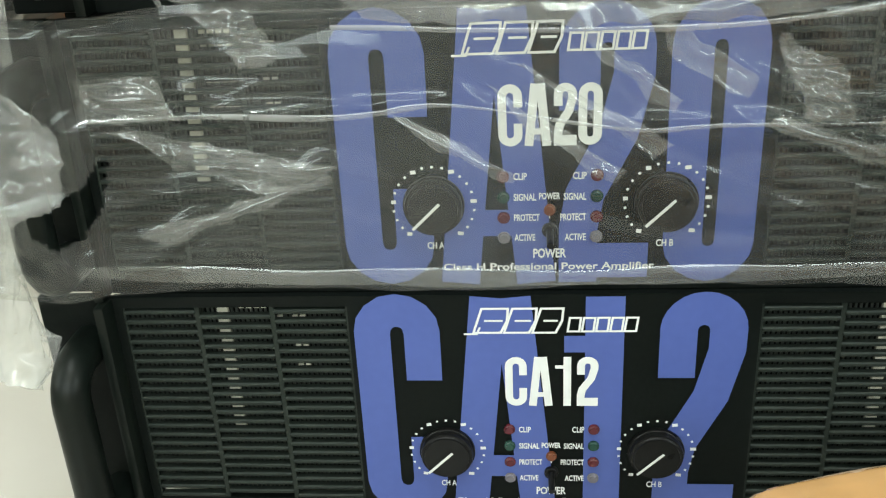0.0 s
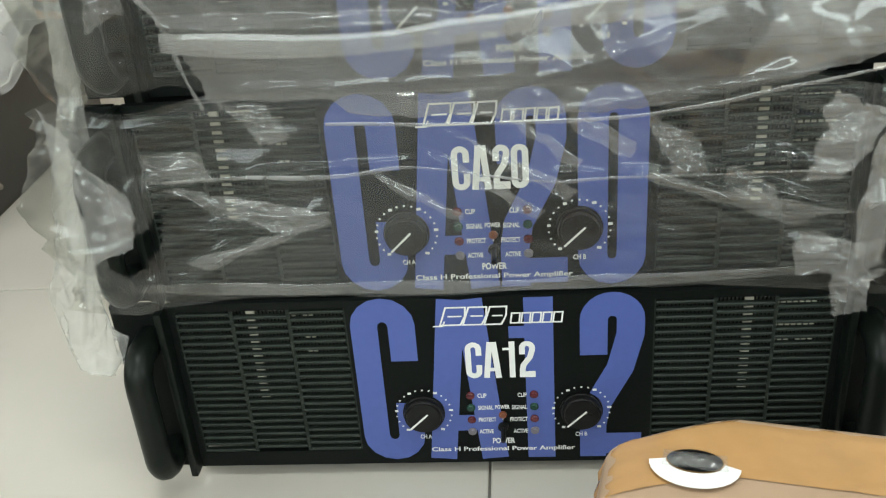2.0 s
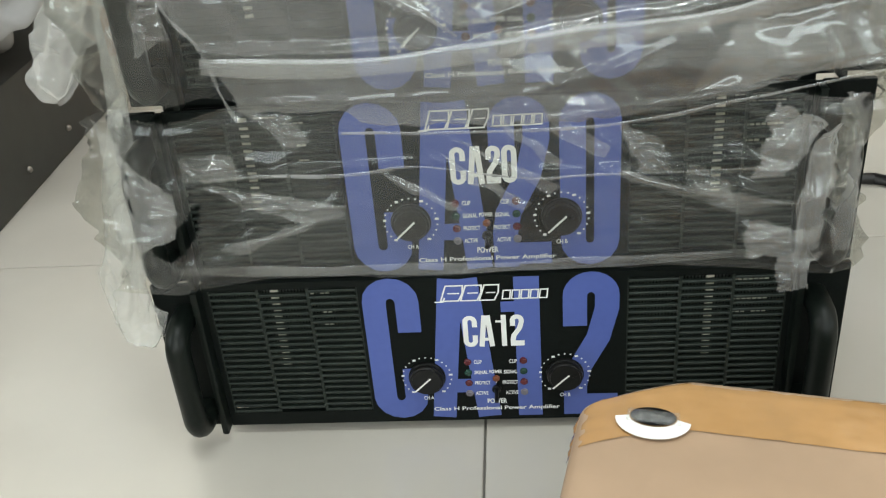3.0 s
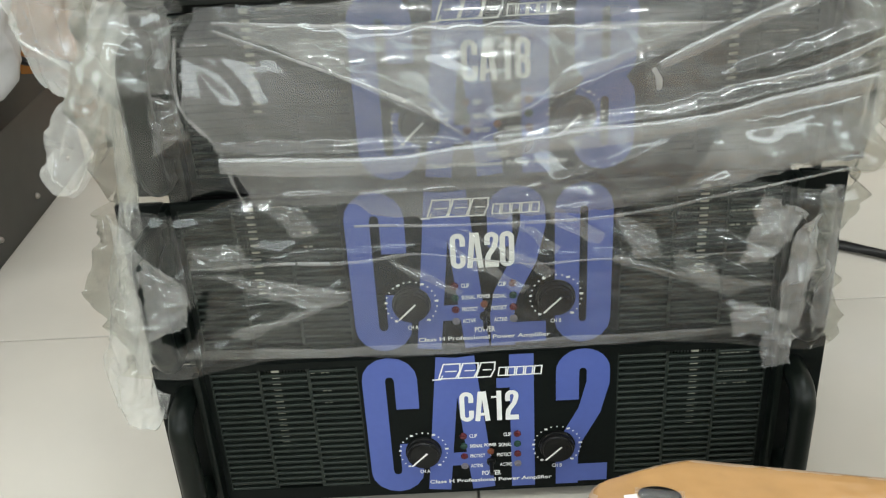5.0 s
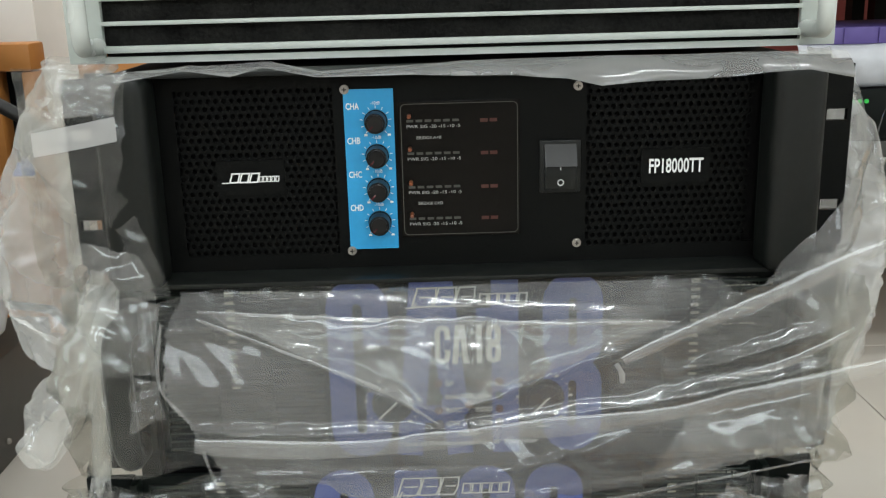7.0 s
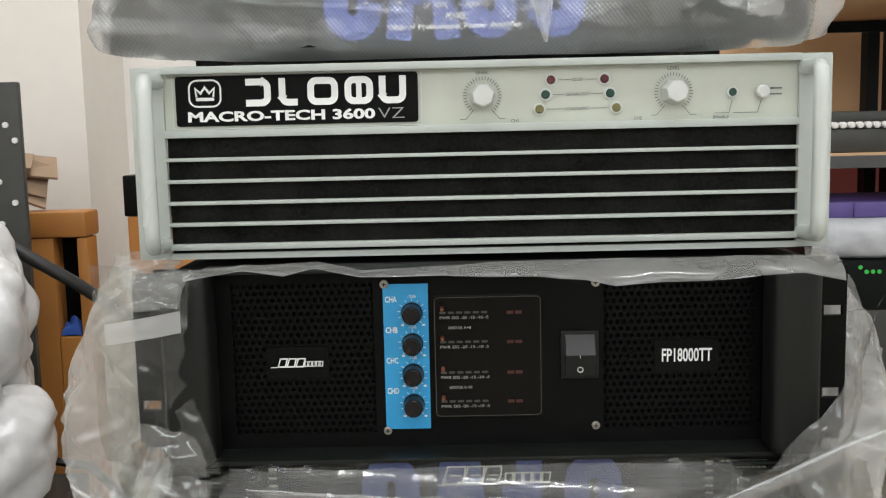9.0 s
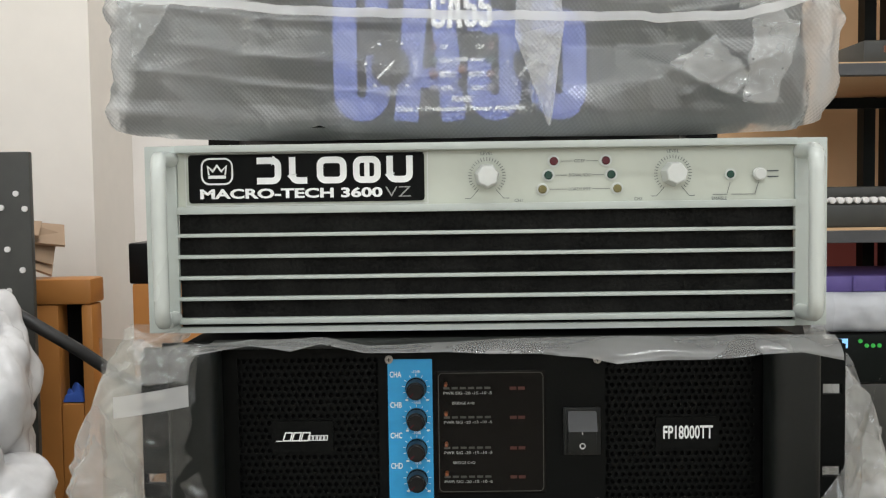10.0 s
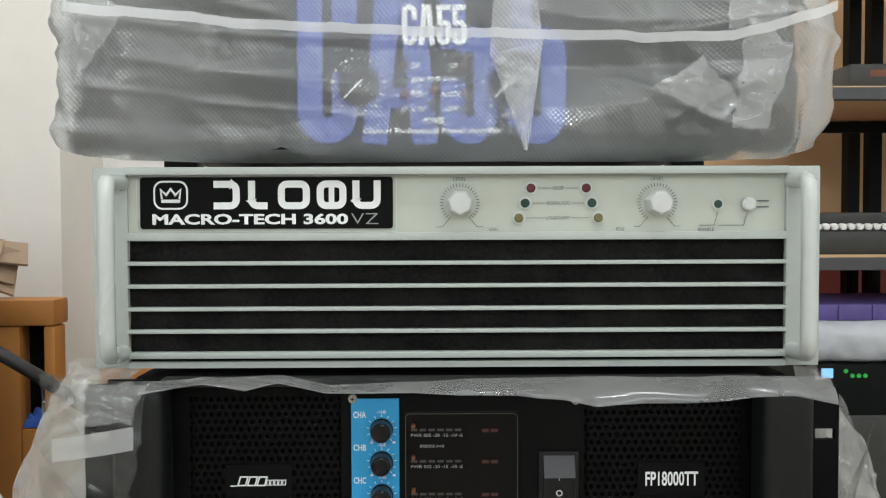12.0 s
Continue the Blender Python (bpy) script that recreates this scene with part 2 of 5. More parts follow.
def cyl_y(bm, x, z, r, y0, y1, r2=None, seg=28, bevel=0.0):
    """A round thing whose axis runs along y, from y0 (front) to y1."""
    res = bmesh.ops.create_cone(bm, cap_ends=True, segments=seg, radius1=r, radius2=r2 if r2 else r, depth=abs(y1 - y0))
    vs = res["verts"]
    if bevel:
        caps = [f for f in {f for v in vs for f in v.link_faces} if len(f.verts) > 4]
        es = list({e for f in caps for e in f.edges})
        nb = bmesh.ops.bevel(bm, geom=es, offset=bevel, segments=3, affect="EDGES")
        vs = list({v for f in nb["faces"] for v in f.verts} | {v for v in vs if v.is_valid})
    bmesh.ops.rotate(bm, cent=(0, 0, 0), matrix=Matrix.Rotation(radians(-90), 3, "X"), verts=vs)
    bmesh.ops.translate(bm, vec=(x, (y0 + y1) / 2, z), verts=vs)
    return bm


def tube(bm, pts, r, seg=12, flat=1.0):
    """A round bar swept along points, with closed ends."""
    pts = [Vector(p) for p in pts]
    rings = []
    for i, p in enumerate(pts):
        d = (pts[min(i + 1, len(pts) - 1)] - pts[max(i - 1, 0)]).normalized()
        up = Vector((1, 0, 0)) if abs(d.x) < 0.9 else Vector((0, 0, 1))
        a = d.cross(up).normalized()
        b = d.cross(a).normalized()
        rings.append([bm.verts.new(p + (a * math.cos(t) + b * flat * math.sin(t)) * r) for t in (2 * math.pi * k / seg for k in range(seg))])
    for r0, r1 in zip(rings, rings[1:]):
        for k in range(seg):
            bm.faces.new((r0[k], r0[(k + 1) % seg], r1[(k + 1) % seg], r1[k]))
    bm.faces.new(list(reversed(rings[0])))
    bm.faces.new(rings[-1])
    bmesh.ops.recalc_face_normals(bm, faces=bm.faces)
    return bm


def arc(cx, cz, r, a0, a1, n=8):
    return [(cx + r * math.cos(radians(a0 + (a1 - a0) * k / n)), cz + r * math.sin(radians(a0 + (a1 - a0) * k / n))) for k in range(n + 1)]


def ribbon(bm, pts, w, y, closed=False, depth=0.0003):
    """A flat band of width w along points (x, z), printed on a face at y, facing -y."""
    P = [Vector(p) for p in pts]
    n = len(P)
    L, R = [], []
    for i, p in enumerate(P):
        a = P[(i - 1) % n] if closed or i else None
        b = P[(i + 1) % n] if closed or i < n - 1 else None
        d0 = (p - a).normalized() if a is not None else (b - p).normalized()
        d1 = (b - p).normalized() if b is not None else d0
        n0, n1 = Vector((-d0.y, d0.x)), Vector((-d1.y, d1.x))
        m = (n0 + n1).normalized()
        k = min(1.6, 1 / max(0.3, m.dot(n0)))
        L.append(bm.verts.new((p.x + m.x * w / 2 * k, y, p.y + m.y * w / 2 * k)))
        R.append(bm.verts.new((p.x - m.x * w / 2 * k, y, p.y - m.y * w / 2 * k)))
    for i in range(n if closed else n - 1):
        j = (i + 1) % n
        bm.faces.new((L[i], R[i], R[j], L[j]))
    return bm


def glyph(bm, ch, x, z, w, h, s, y):
    """One heavy condensed character in the box x, z, w, h with stem s."""
    q = s / 2
    r = (w - s) / 2
    l, rt, b, t = x + q, x + w - q, z + q, z + h - q
    cx = x + w / 2
    if ch == "C":
        ribbon(bm, [(rt, z + h * 0.63)] + arc(cx, t - r, r, 0, 180) + arc(cx, b + r, r, 180, 360) + [(rt, z + h * 0.37)], s, y)
    elif ch == "0":
        ribbon(bm, arc(cx, t - r, r, 0, 180) + arc(cx, b + r, r, 180, 360), s, y, closed=True)
    elif ch == "A":
        k = s * 1.02
        ribbon(bm, [(l, z), (cx - q * 0.62, z + h)], k, y)
        ribbon(bm, [(rt, z), (cx + q * 0.62, z + h)], k, y - 0.0001)
        ribbon(bm, [(x + w * 0.25, z + h * 0.24), (x + w * 0.75, z + h * 0.24)], s * 0.75, y - 0.0002)
    elif ch == "1":
        ribbon(bm, [(rt, z), (rt, z + h)], s, y)
        ribbon(bm, [(x, z + h * 0.80), (rt, z + h * 0.80)], s * 0.5, y - 0.0001)
    elif ch == "2":
        ribbon(bm, [(l, z + h * 0.64)] + arc(cx, t - r, r, 180, 0, 12) + [(rt, z + h * 0.76), (rt - 0.15 * w, z + h * 0.56), (l + 0.07 * w, z + h * 0.34), (l, z + h * 0.21), (l, z)], s, y)
        ribbon(bm, [(x + s * 0.5, z + h * 0.085), (x + w, z + h * 0.085)], h * 0.17 if h < 0.05 else s, y - 0.0001)
    elif ch == "8":
        m = z + h * 0.5
        ribbon(bm, arc(cx, t - r, r, 0, 180) + arc(cx, m + r + q * 0.4, r, 180, 360), s, y, closed=True)
        ribbon(bm, arc(cx, m - r - q * 0.4, r, 0, 180) + arc(cx, b + r, r, 180, 360), s, y - 0.0001, closed=True)
    elif ch == "5":
        ribbon(bm, [(x + w * 0.96, t), (l, t), (l, z + h * 0.50)], s, y)
        ribbon(bm, arc(cx, z + h * 0.56 - r, r, 160, 0) + arc(cx, b + r, r, 0, -180) + [(l, z + h * 0.34)], s, y - 0.0001)
    return bm


def mesh_of(bm, name, mat, smooth=False):
    me = bpy.data.meshes.new(name)
    bm.to_mesh(me)
    bm.free()
    me.materials.append(mat)
    if smooth:
        me.polygons.foreach_set("use_smooth", [True] * len(me.polygons))
        me.set_sharp_from_angle(angle=radians(38))
    return me


def part(name, bm, mat, parent, label="", smooth=True):
    ob = new(name, mesh_of(bm, name, mat, smooth))
    ob.parent = parent
    if label:
        tagged(ob, label)
    return ob


def thing(name, m, label, category, group=""):
    ob = new(name)
    ob.empty_display_size = 0.05
    ob.matrix_world = m
    return tagged(ob, label, category, group)


def setting(name, bm, mat, label, category, parent=None):
    ob = new(name, mesh_of(bm, name, mat))
    return tagged(ob, label, category, "", "structure")


def write(name, text, x, z, width, height, y, mat, parent, bold=0.0, label="", cx=False):
    """Lettering of the built-in font on a face at y, fitted to width and height; x is its left end, or its middle."""
    cu = bpy.data.curves.new(name, "FONT")
    cu.body, cu.size, cu.offset, cu.resolution_u = text, 1.0, bold, 3
    tmp = bpy.data.objects.new(name, cu)
    scene.collection.objects.link(tmp)
    bpy.context.view_layer.update()
    me = bpy.data.meshes.new_from_object(tmp.evaluated_get(bpy.context.evaluated_depsgraph_get()))
    bpy.data.objects.remove(tmp)
    co = np.empty(len(me.vertices) * 3)
    me.vertices.foreach_get("co", co)
    co = co.reshape(-1, 3)
    lo, hi = co.min(0), co.max(0)
    out = np.zeros_like(co)
    out[:, 0] = x + (co[:, 0] - lo[0]) / (hi[0] - lo[0]) * width - (width / 2 if cx else 0)
    out[:, 2] = z + (co[:, 1] - lo[1]) / (hi[1] - lo[1]) * height
    out[:, 1] = y
    me.vertices.foreach_set("co", out.ravel())
    me.materials.clear()
    me.materials.append(mat)
    me.update()
    ob = new(name, me)
    ob.parent = parent
    if label:
        tagged(ob, label)
    return ob


def sheet(name, mat, nu, nv, place, keep=None, parent=None, thick=0.0):
    """A sheet of film: place(u, v) gives each point for u, v in 0..1; keep(u, v) tells which cells stay."""
    bm = bmesh.new()
    V = [[bm.verts.new(place(i / nu, j / nv)) for j in range(nv + 1)] for i in range(nu + 1)]
    for i in range(nu):
        for j in range(nv):
            if keep is None or keep((i + 0.5) / nu, (j + 0.5) / nv):
                bm.faces.new((V[i][j], V[i + 1][j], V[i + 1][j + 1], V[i][j + 1]))
    bmesh.ops.delete(bm, geom=[v for v in bm.verts if not v.link_faces], context="VERTS")
    me = bpy.data.meshes.new(name)
    bm.to_mesh(me)
    bm.free()
    me.materials.append(mat)
    me.polygons.foreach_set("use_smooth", [True] * len(me.polygons))
    ob = new(name, me)
    ob.visible_shadow = "poly" not in mat.name and "tape" not in mat.name or mat is TAPE
    if parent:
        ob.parent = parent
    return ob


def fold(x, z, x0, z0, x1, z1, wide, high):
    """Height of one ridge along the line from (x0, z0) to (x1, z1), fading at its ends."""
    dx, dz = x1 - x0, z1 - z0
    L = math.hypot(dx, dz)
    a = ((x - x0) * dx + (z - z0) * dz) / (L * L)
    d = ((x - x0) * dz - (z - z0) * dx) / L
    if a < -0.1 or a > 1.1:
        return 0.0
    ends = min(1, max(0, (a + 0.1) / 0.25)) * min(1, max(0, (1.1 - a) / 0.25))
    k = max(0.0, 1 - abs(d) / wide)
    return high * k * k * (1.4 - 0.4 * k) * ends


def folds_on(parent, mat, rows, name="fold"):
    """Milky strips of film along lines of (x, z), for doubled folds and for glints on creases: each row has its points,
    width, y and how far it tapers.
    """
    for pts, w, y, taper in rows:
        P = [Vector(p) for p in pts]
        n = 14 * (len(P) - 1)

        def at(t):
            k = t * (len(P) - 1)
            i = min(int(k), len(P) - 2)
            f = k - i
            a, b, c, d = P[max(i - 1, 0)], P[i], P[i + 1], P[min(i + 2, len(P) - 1)]
            return 0.5 * (2 * b + (c - a) * f + (2 * a - 5 * b + 4 * c - d) * f * f + (3 * b - a - 3 * c + d) * f ** 3)

        def place(u, v):
            p, q = at(u), at(min(1, u + 0.01)) - at(max(0, u - 0.01))
            nx, nz = -q.y / q.length, q.x / q.length
            k = w * (1 - taper * abs(2 * u - 1) ** 1.5) * (1 + 0.45 * rough(u * 3 + pts[0][0] * 9, pts[0][1], w, 2.0, 2))
            a = v - 0.5
            return (p.x + nx * k * a, y - 0.30 * k * (0.25 - a * a) * 4 * 0.5 + 0.002 * rough(p.x, p.y, w, 20, 2), p.y + nz * k * a)

        sheet(name, mat, n, 6, place, None, parent)


def facet(x, z, cell, seed, turn=0.0, stretch=1.0):
    """Height, about -1 to 1, of a sheet crumpled into flat triangles of that size, met by straight creases."""
    x, z = x + 0.35 * cell * noise.noise(Vector((x / cell * 0.45, seed, z / cell * 0.45))), z + 0.35 * cell * noise.noise(Vector((x / cell * 0.45, seed + 7, z / cell * 0.45)))
    c, q = math.cos(turn), math.sin(turn)
    p, r = (c * x + q * z) / cell / stretch, (c * z - q * x) / cell
    p, r = p + 0.5 * r, r * 1.1547
    i, j = math.floor(p), math.floor(r)
    f, g = p - i, r - j

    def at(m, n):
        return noise.cell(Vector((m + 0.5, n + 0.5, seed * 3.7 + 0.5))) * 2 - 1

    if f + g < 1:
        return at(i, j) * (1 - f - g) + at(i + 1, j) * f + at(i, j + 1) * g
    return at(i + 1, j + 1) * (f + g - 1) + at(i, j + 1) * (1 - f) + at(i + 1, j) * (1 - g)


def inside(x, z, corners):
    """Whether (x, z) lies in the polygon."""
    hit = False
    for (a, b), (c, d) in zip(corners, corners[1:] + corners[:1]):
        if (b > z) != (d > z) and x < (c - a) * (z - b) / (d - b) + a:
            hit = not hit
    return hit


def film_piece(parent, mat, corners, y, bulge=0.006, seed=1.0, name="sheen_patch", ragged=0.003, n=26):
    """A bulging piece of film, torn or standing for bright sheen, between four corners (x, z): lower left, lower right,
    upper right, upper left.
    """
    c = [Vector(p) for p in corners]
    size = max((c[1] - c[0]).length, (c[2] - c[1]).length, 0.02)

    def place(u, v):
        p = (c[0] * (1 - u) + c[1] * u) * (1 - v) + (c[3] * (1 - u) + c[2] * u) * v
        edge = 1 - min(1, 6 * min(u, v, 1 - u, 1 - v))
        k = ragged * edge
        dx, dz = k * rough(p.x, seed, p.y, 70, 3), k * rough(p.x, seed + 5, p.y, 70, 3)
        h = bulge * (math.sin(math.pi * u) * math.sin(math.pi * v)) ** 0.7
        h += (1 - edge) * bulge * (0.34 * facet(p.x, p.y, size * 0.30, seed, 0.6) + 0.14 * facet(p.x, p.y, size * 0.12, seed + 3, 0.2))
        return (p.x + dx, y - h, p.y + dz)

    return sheet(name, mat, n, n, place, None, parent)


def rough(x, y, z, f, octaves=4):
    return noise.fractal(Vector((x * f, y * f, z * f)), 1.0, 2.0, octaves)


def crumple(x, y, z, f):
    """Sharp creases, from 0 to about 1."""
    n = noise.ridged_multi_fractal(Vector((x * f, y * f, z * f)), 0.9, 2.1, 4, 1.0, 2.0)
    return n * 0.5


# ---------- the room ----------
TX, TY, TS = -0.022, 0.248, 0.60
base = setting("floor", boxm(-2.6, 2.6, -3.0, 2.0, FLOOR - 0.08, FLOOR - 0.003), GROUT, "glossy cream tiled shop floor with thin dark joints", "floor")
setting("wall_back", boxm(-0.70, 2.6, 1.40, 1.55, FLOOR, 2.9), WALLB, "white painted back wall", "wall")
setting("wall_pier", boxm(-2.6, -0.70, 1.17, 1.55, FLOOR, 2.9), WALL, "white painted wall pier standing proud", "wall")
setting("wall_left", boxm(-2.75, -2.6, -3.0, 1.55, FLOOR, 2.9), WALL, "white painted side wall", "wall")
setting("wall_right", boxm(2.6, 2.75, -3.0, 1.55, FLOOR, 2.9), WALL, "white painted side wall", "wall")
setting("wall_front", boxm(-2.75, 2.75, -3.15, -3.0, FLOOR, 2.9), WALL, "white painted wall behind the viewer", "wall")
setting("ceiling", boxm(-2.75, 2.75, -3.15, 1.55, 2.9, 3.0), WALLB, "white painted ceiling", "ceiling")


# glow of the panes added behind the fill lights
FILL_GLOW = glow("fill_glow_pane", (0.75, 0.85, 0.9), 1.0)


def added_window(name, x, y, z, rz, w, h, label):
    """An unseen framed window added to a wall round a fill light; its own x runs along the wall and its own y into the
    room.
    """
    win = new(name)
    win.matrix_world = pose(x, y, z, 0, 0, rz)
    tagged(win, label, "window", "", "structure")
    part("pane", boxm(-w / 2, w / 2, 0.001, 0.006, -h / 2, h / 2), FILL_GLOW, win, smooth=False)
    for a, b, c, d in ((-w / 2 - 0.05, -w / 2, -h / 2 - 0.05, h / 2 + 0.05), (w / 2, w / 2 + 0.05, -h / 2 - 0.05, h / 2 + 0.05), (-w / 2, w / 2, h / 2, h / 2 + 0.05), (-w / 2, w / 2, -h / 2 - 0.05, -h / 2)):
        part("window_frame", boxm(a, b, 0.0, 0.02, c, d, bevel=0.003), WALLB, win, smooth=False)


# windows out of view, made up to carry the fill lights
added_window("added_window_1", 2.6, -1.7, 1.5, 90, 1.2, 1.4, "unseen white-framed window added to the side wall for fill light")
added_window("added_window_2", -2.6, -1.3, 1.7, -90, 1.2, 1.4, "unseen white-framed window added to the side wall for fill light")
added_window("added_window_3", 0.0, -3.0, 1.90, 0, 3.0, 1.1, "wide unseen window added behind the viewer for fill light")


def ceiling_lamp(x, y):
    lamp = thing("ceiling_lamp", pose(x, y, 2.9), "white ceiling batten lamp, switched on", "lamp", "ceiling lamps")
    part("housing", boxm(-0.62, 0.62, -0.05, 0.05, -0.05, 0.0, bevel=0.008), WALLB, lamp)
    part("tube", tube(bmesh.new(), [(-0.6, 0, -0.075), (0.6, 0, -0.075)], 0.014), LAMPGLOW, lamp)


ceiling_lamp(0.25, -0.75)
ceiling_lamp(-0.35, 0.55)


# ---------- rack amplifiers with vented panels ----------
def led(name, x, z, mat, parent, r=0.0028, y=-0.0025):
    bm = bmesh.new()
    cyl_y(bm, x, z, r, y, 0.0005, seg=14, bevel=r * 0.35)
    return part(name, bm, mat, parent)


def ca_amplifier(digits, x, y, z, rz, label, logo, maker=True):
    amp = thing("power_amplifier", pose(x, y, z, 0, 0, rz), label, "amplifier", "stacked amplifiers")
    part("chassis", boxm(-0.212, 0.212, 0.024, 0.41, 0.0005, 0.1275, bevel=0.002), BLACK, amp)
    # panel plate with two openings for the grilles
    bm = bmesh.new()
    gx0, gx1, gz0, gz1 = 0.0935, 0.2005, 0.0115, 0.1225
    box(bm, -gx0, gx0, 0, 0.004, 0, 0.128)
    for s in (-1, 1):
        a, b = sorted((s * gx0, s * gx1))
        part("grille_sill", boxm(a, b, 0, 0.004, 0, gz0), BLACK, amp, smooth=False)
        part("grille_head", boxm(a, b, 0, 0.004, gz1, 0.128), BLACK, amp, smooth=False)
        a, b = sorted((s * gx1, s * 0.2046))
        part("grille_jamb", boxm(a, b, 0, 0.004, 0, 0.128), BLACK, amp, smooth=False)
        a, b = sorted((s * 0.2096, s * 0.2415))
        part("rack_ear", boxm(a, b, 0.001, 0.006, 0, 0.128, bevel=0.0012), BLACK, amp, smooth=False)
    part("front_panel", bm, BLACK, amp, smooth=False)
    for s in (-1, 1):
        part("side_flange", boxm(*sorted((s * 0.2045, s * 0.2095)), -0.011, 0.004, 0, 0.128, bevel=0.0015), BLACK_SATIN, amp)
        hx = s * 0.2190
        pts = [(hx, 0.006, 0.104)] + [(hx, -0.015 - 0.015 * math.sin(radians(a)), 0.088 + 0.016 * math.cos(radians(a))) for a in range(0, 91, 15)]
        pts += [(hx, -0.030, 0.055), (hx, -0.030, 0.036)] + [(hx, -0.015 - 0.015 * math.cos(radians(a)), 0.034 - 0.016 * math.sin(radians(a))) for a in range(0, 91, 15)] + [(hx, 0.006, 0.018)]
        part("handle", tube(bmesh.new(), pts, 0.0092, 14, 0.95), BLACK_SATIN, amp, "rounded black carrying handle")
    # behind the grilles: a black sheet for the shade inside, bright board edges and a perforated screen
    for s in (-1, 1):
        a, b = sorted((s * gx0, s * gx1))
        part("grille_shade", boxm(a, b, 0.0195, 0.0215, gz0, gz1), SHADE_BLACK, amp)
        bm = bmesh.new()
        for k in range(46):
            xx = a + (b - a) * (k + 0.5) / 46
            box(bm, xx - 0.00055, xx + 0.00055, 0.0074, 0.0086, gz0, gz1)
        tagged(part("inner_screen", bm, SCREEN, amp, smooth=False), kind="stuff")
        bx = s * 0.150 - (0.004 if s < 0 else 0)
        part("board_edge", boxm(bx - 0.0026, bx + 0.0026, 0.0047, 0.0070, 0.050, 0.122), CREAM, amp, "pale board edge seen through the slots", smooth=False)
        # pale dashes drawn for light coming through the perforations
        bm = bmesh.new()
        rnd = random.Random(5 + s)
        for row in (0.1195, 0.114, 0.0985, 0.0875):
            for k in range(9):
                if rnd.random() < 0.85:
                    xx = bx + 0.008 + k * 0.0036
                    box(bm, xx, xx + 0.0024, 0.0047, 0.0060, row, row + 0.0015)
        part("lit_dashes", bm, CREAM, amp, smooth=False)
    bars = {}
    for s in (-1, 1):
        for col in range(3):
            c0 = gx0 + 0.0005 + col * 0.0356
            for k in range(21 if col != 1 else 20):
                zz = gz0 + 0.0012 + (k + (0.5 if col == 1 else 0)) * 0.00535
                key = "slat"
                if key not in bars:
                    b2 = bmesh.new()
                    box(b2, -0.0172, 0.0172, -0.0006, 0.0035, -0.00115, 0.00115, bevel=0.0006, segments=1)
                    bars[key] = mesh_of(b2, "slat", SLAT)
                ob = new("slat", bars[key])
                ob.parent = amp
                ob.location = (s * (c0 + 0.0175), 0.0006, zz)
        for col in range(4):
            xx = s * (gx0 + col * 0.0357)
            part("grille_post", boxm(xx - 0.0011, xx + 0.0011, 0.0006, 0.004, gz0, gz1), SLAT, amp, smooth=False)
    # large blue model print
    bm = bmesh.new()
    s = 0.0168
    glyph(bm, "C", -0.0912, 0.004, 0.040, 0.125, s, -0.0006)
    glyph(bm, "A", -0.0485, 0.004, 0.051, 0.123, s, -0.0007)
    if digits[0] == "1":
        glyph(bm, "1", 0.006, 0.004, 0.0272, 0.123, s * 1.05, -0.0006)
    else:
        glyph(bm, digits[0], 0.004, 0.004, 0.039, 0.125, s, -0.0006)
    glyph(bm, digits[1], 0.0492, 0.004, 0.0390, 0.125, s, -0.0006)
    part("blue_model_print", bm, BLUE, amp, "large blue model print", smooth=False)
    bm = bmesh.new()
    xs = [(-0.0215, 0.0102), (-0.0105, 0.0112), (0.0018, 0.0075 if digits[0] == "1" else 0.0095), (0.0120, 0.0098)]
    for ch, (gx, gw) in zip("CA" + digits, xs):
        glyph(bm, ch, gx, 0.069, gw, 0.027, 0.0036, -0.0013)
    part("white_model_print", bm, WHITE, amp, "white model print", smooth=False)
    # maker's mark as plain outlined shapes
    bm = bmesh.new()
    if maker:
        for k, (ox, ow) in enumerate(((-0.0335, 0.0135), (-0.0195, 0.0125), (-0.0065, 0.0115))):
            h = 0.0125
            ribbon(bm, [(ox - 0.002, 0.109), (ox + ow - 0.003, 0.109), (ox + ow, 0.109 + h * 0.5), (ox + ow + 0.0005, 0.109 + h), (ox + 0.002, 0.109 + h), (ox, 0.109 + h * 0.5)], 0.0011, -0.0013 - k * 0.00008, closed=True)
            ribbon(bm, [(ox + 0.003, 0.109 + h * 0.5), (ox + ow - 0.002, 0.109 + h * 0.5)], 0.0010, -0.0014 - k * 0.00008)
        ribbon(bm, [(-0.040, 0.1085), (-0.034, 0.1085), (-0.0325, 0.112)], 0.001, -0.0016)
        for k in range(5):
            ox = 0.0075 + k * 0.0064
            ribbon(bm, [(ox, 0.1095), (ox + 0.0052, 0.1095), (ox + 0.006, 0.1165), (ox + 0.001, 0.1165)], 0.0010, -0.0013 - 0.00008 * (k % 2), closed=True)
    else:
        ribbon(bm, arc(-0.050, 0.1135, 0.0048, 0, 345, 20), 0.0022, -0.0013, closed=True)
        for k in range(6):
            a = radians(60 * k)
            ribbon(bm, [(-0.050 + 0.001 * math.cos(a), 0.1135 + 0.001 * math.sin(a)), (-0.050 + 0.0075 * math.cos(a), 0.1135 + 0.0075 * math.sin(a))], 0.0017, -0.0014)
        for k in range(13):
            ox = -0.041 + k * 0.0079
            ribbon(bm, [(ox, 0.1095), (ox + 0.0052, 0.1095), (ox + 0.0064, 0.1175), (ox + 0.0012, 0.1175)], 0.0013, -0.0013, closed=True)
    part("maker_mark", bm, WHITE, amp, "outlined white maker's mark", smooth=False)
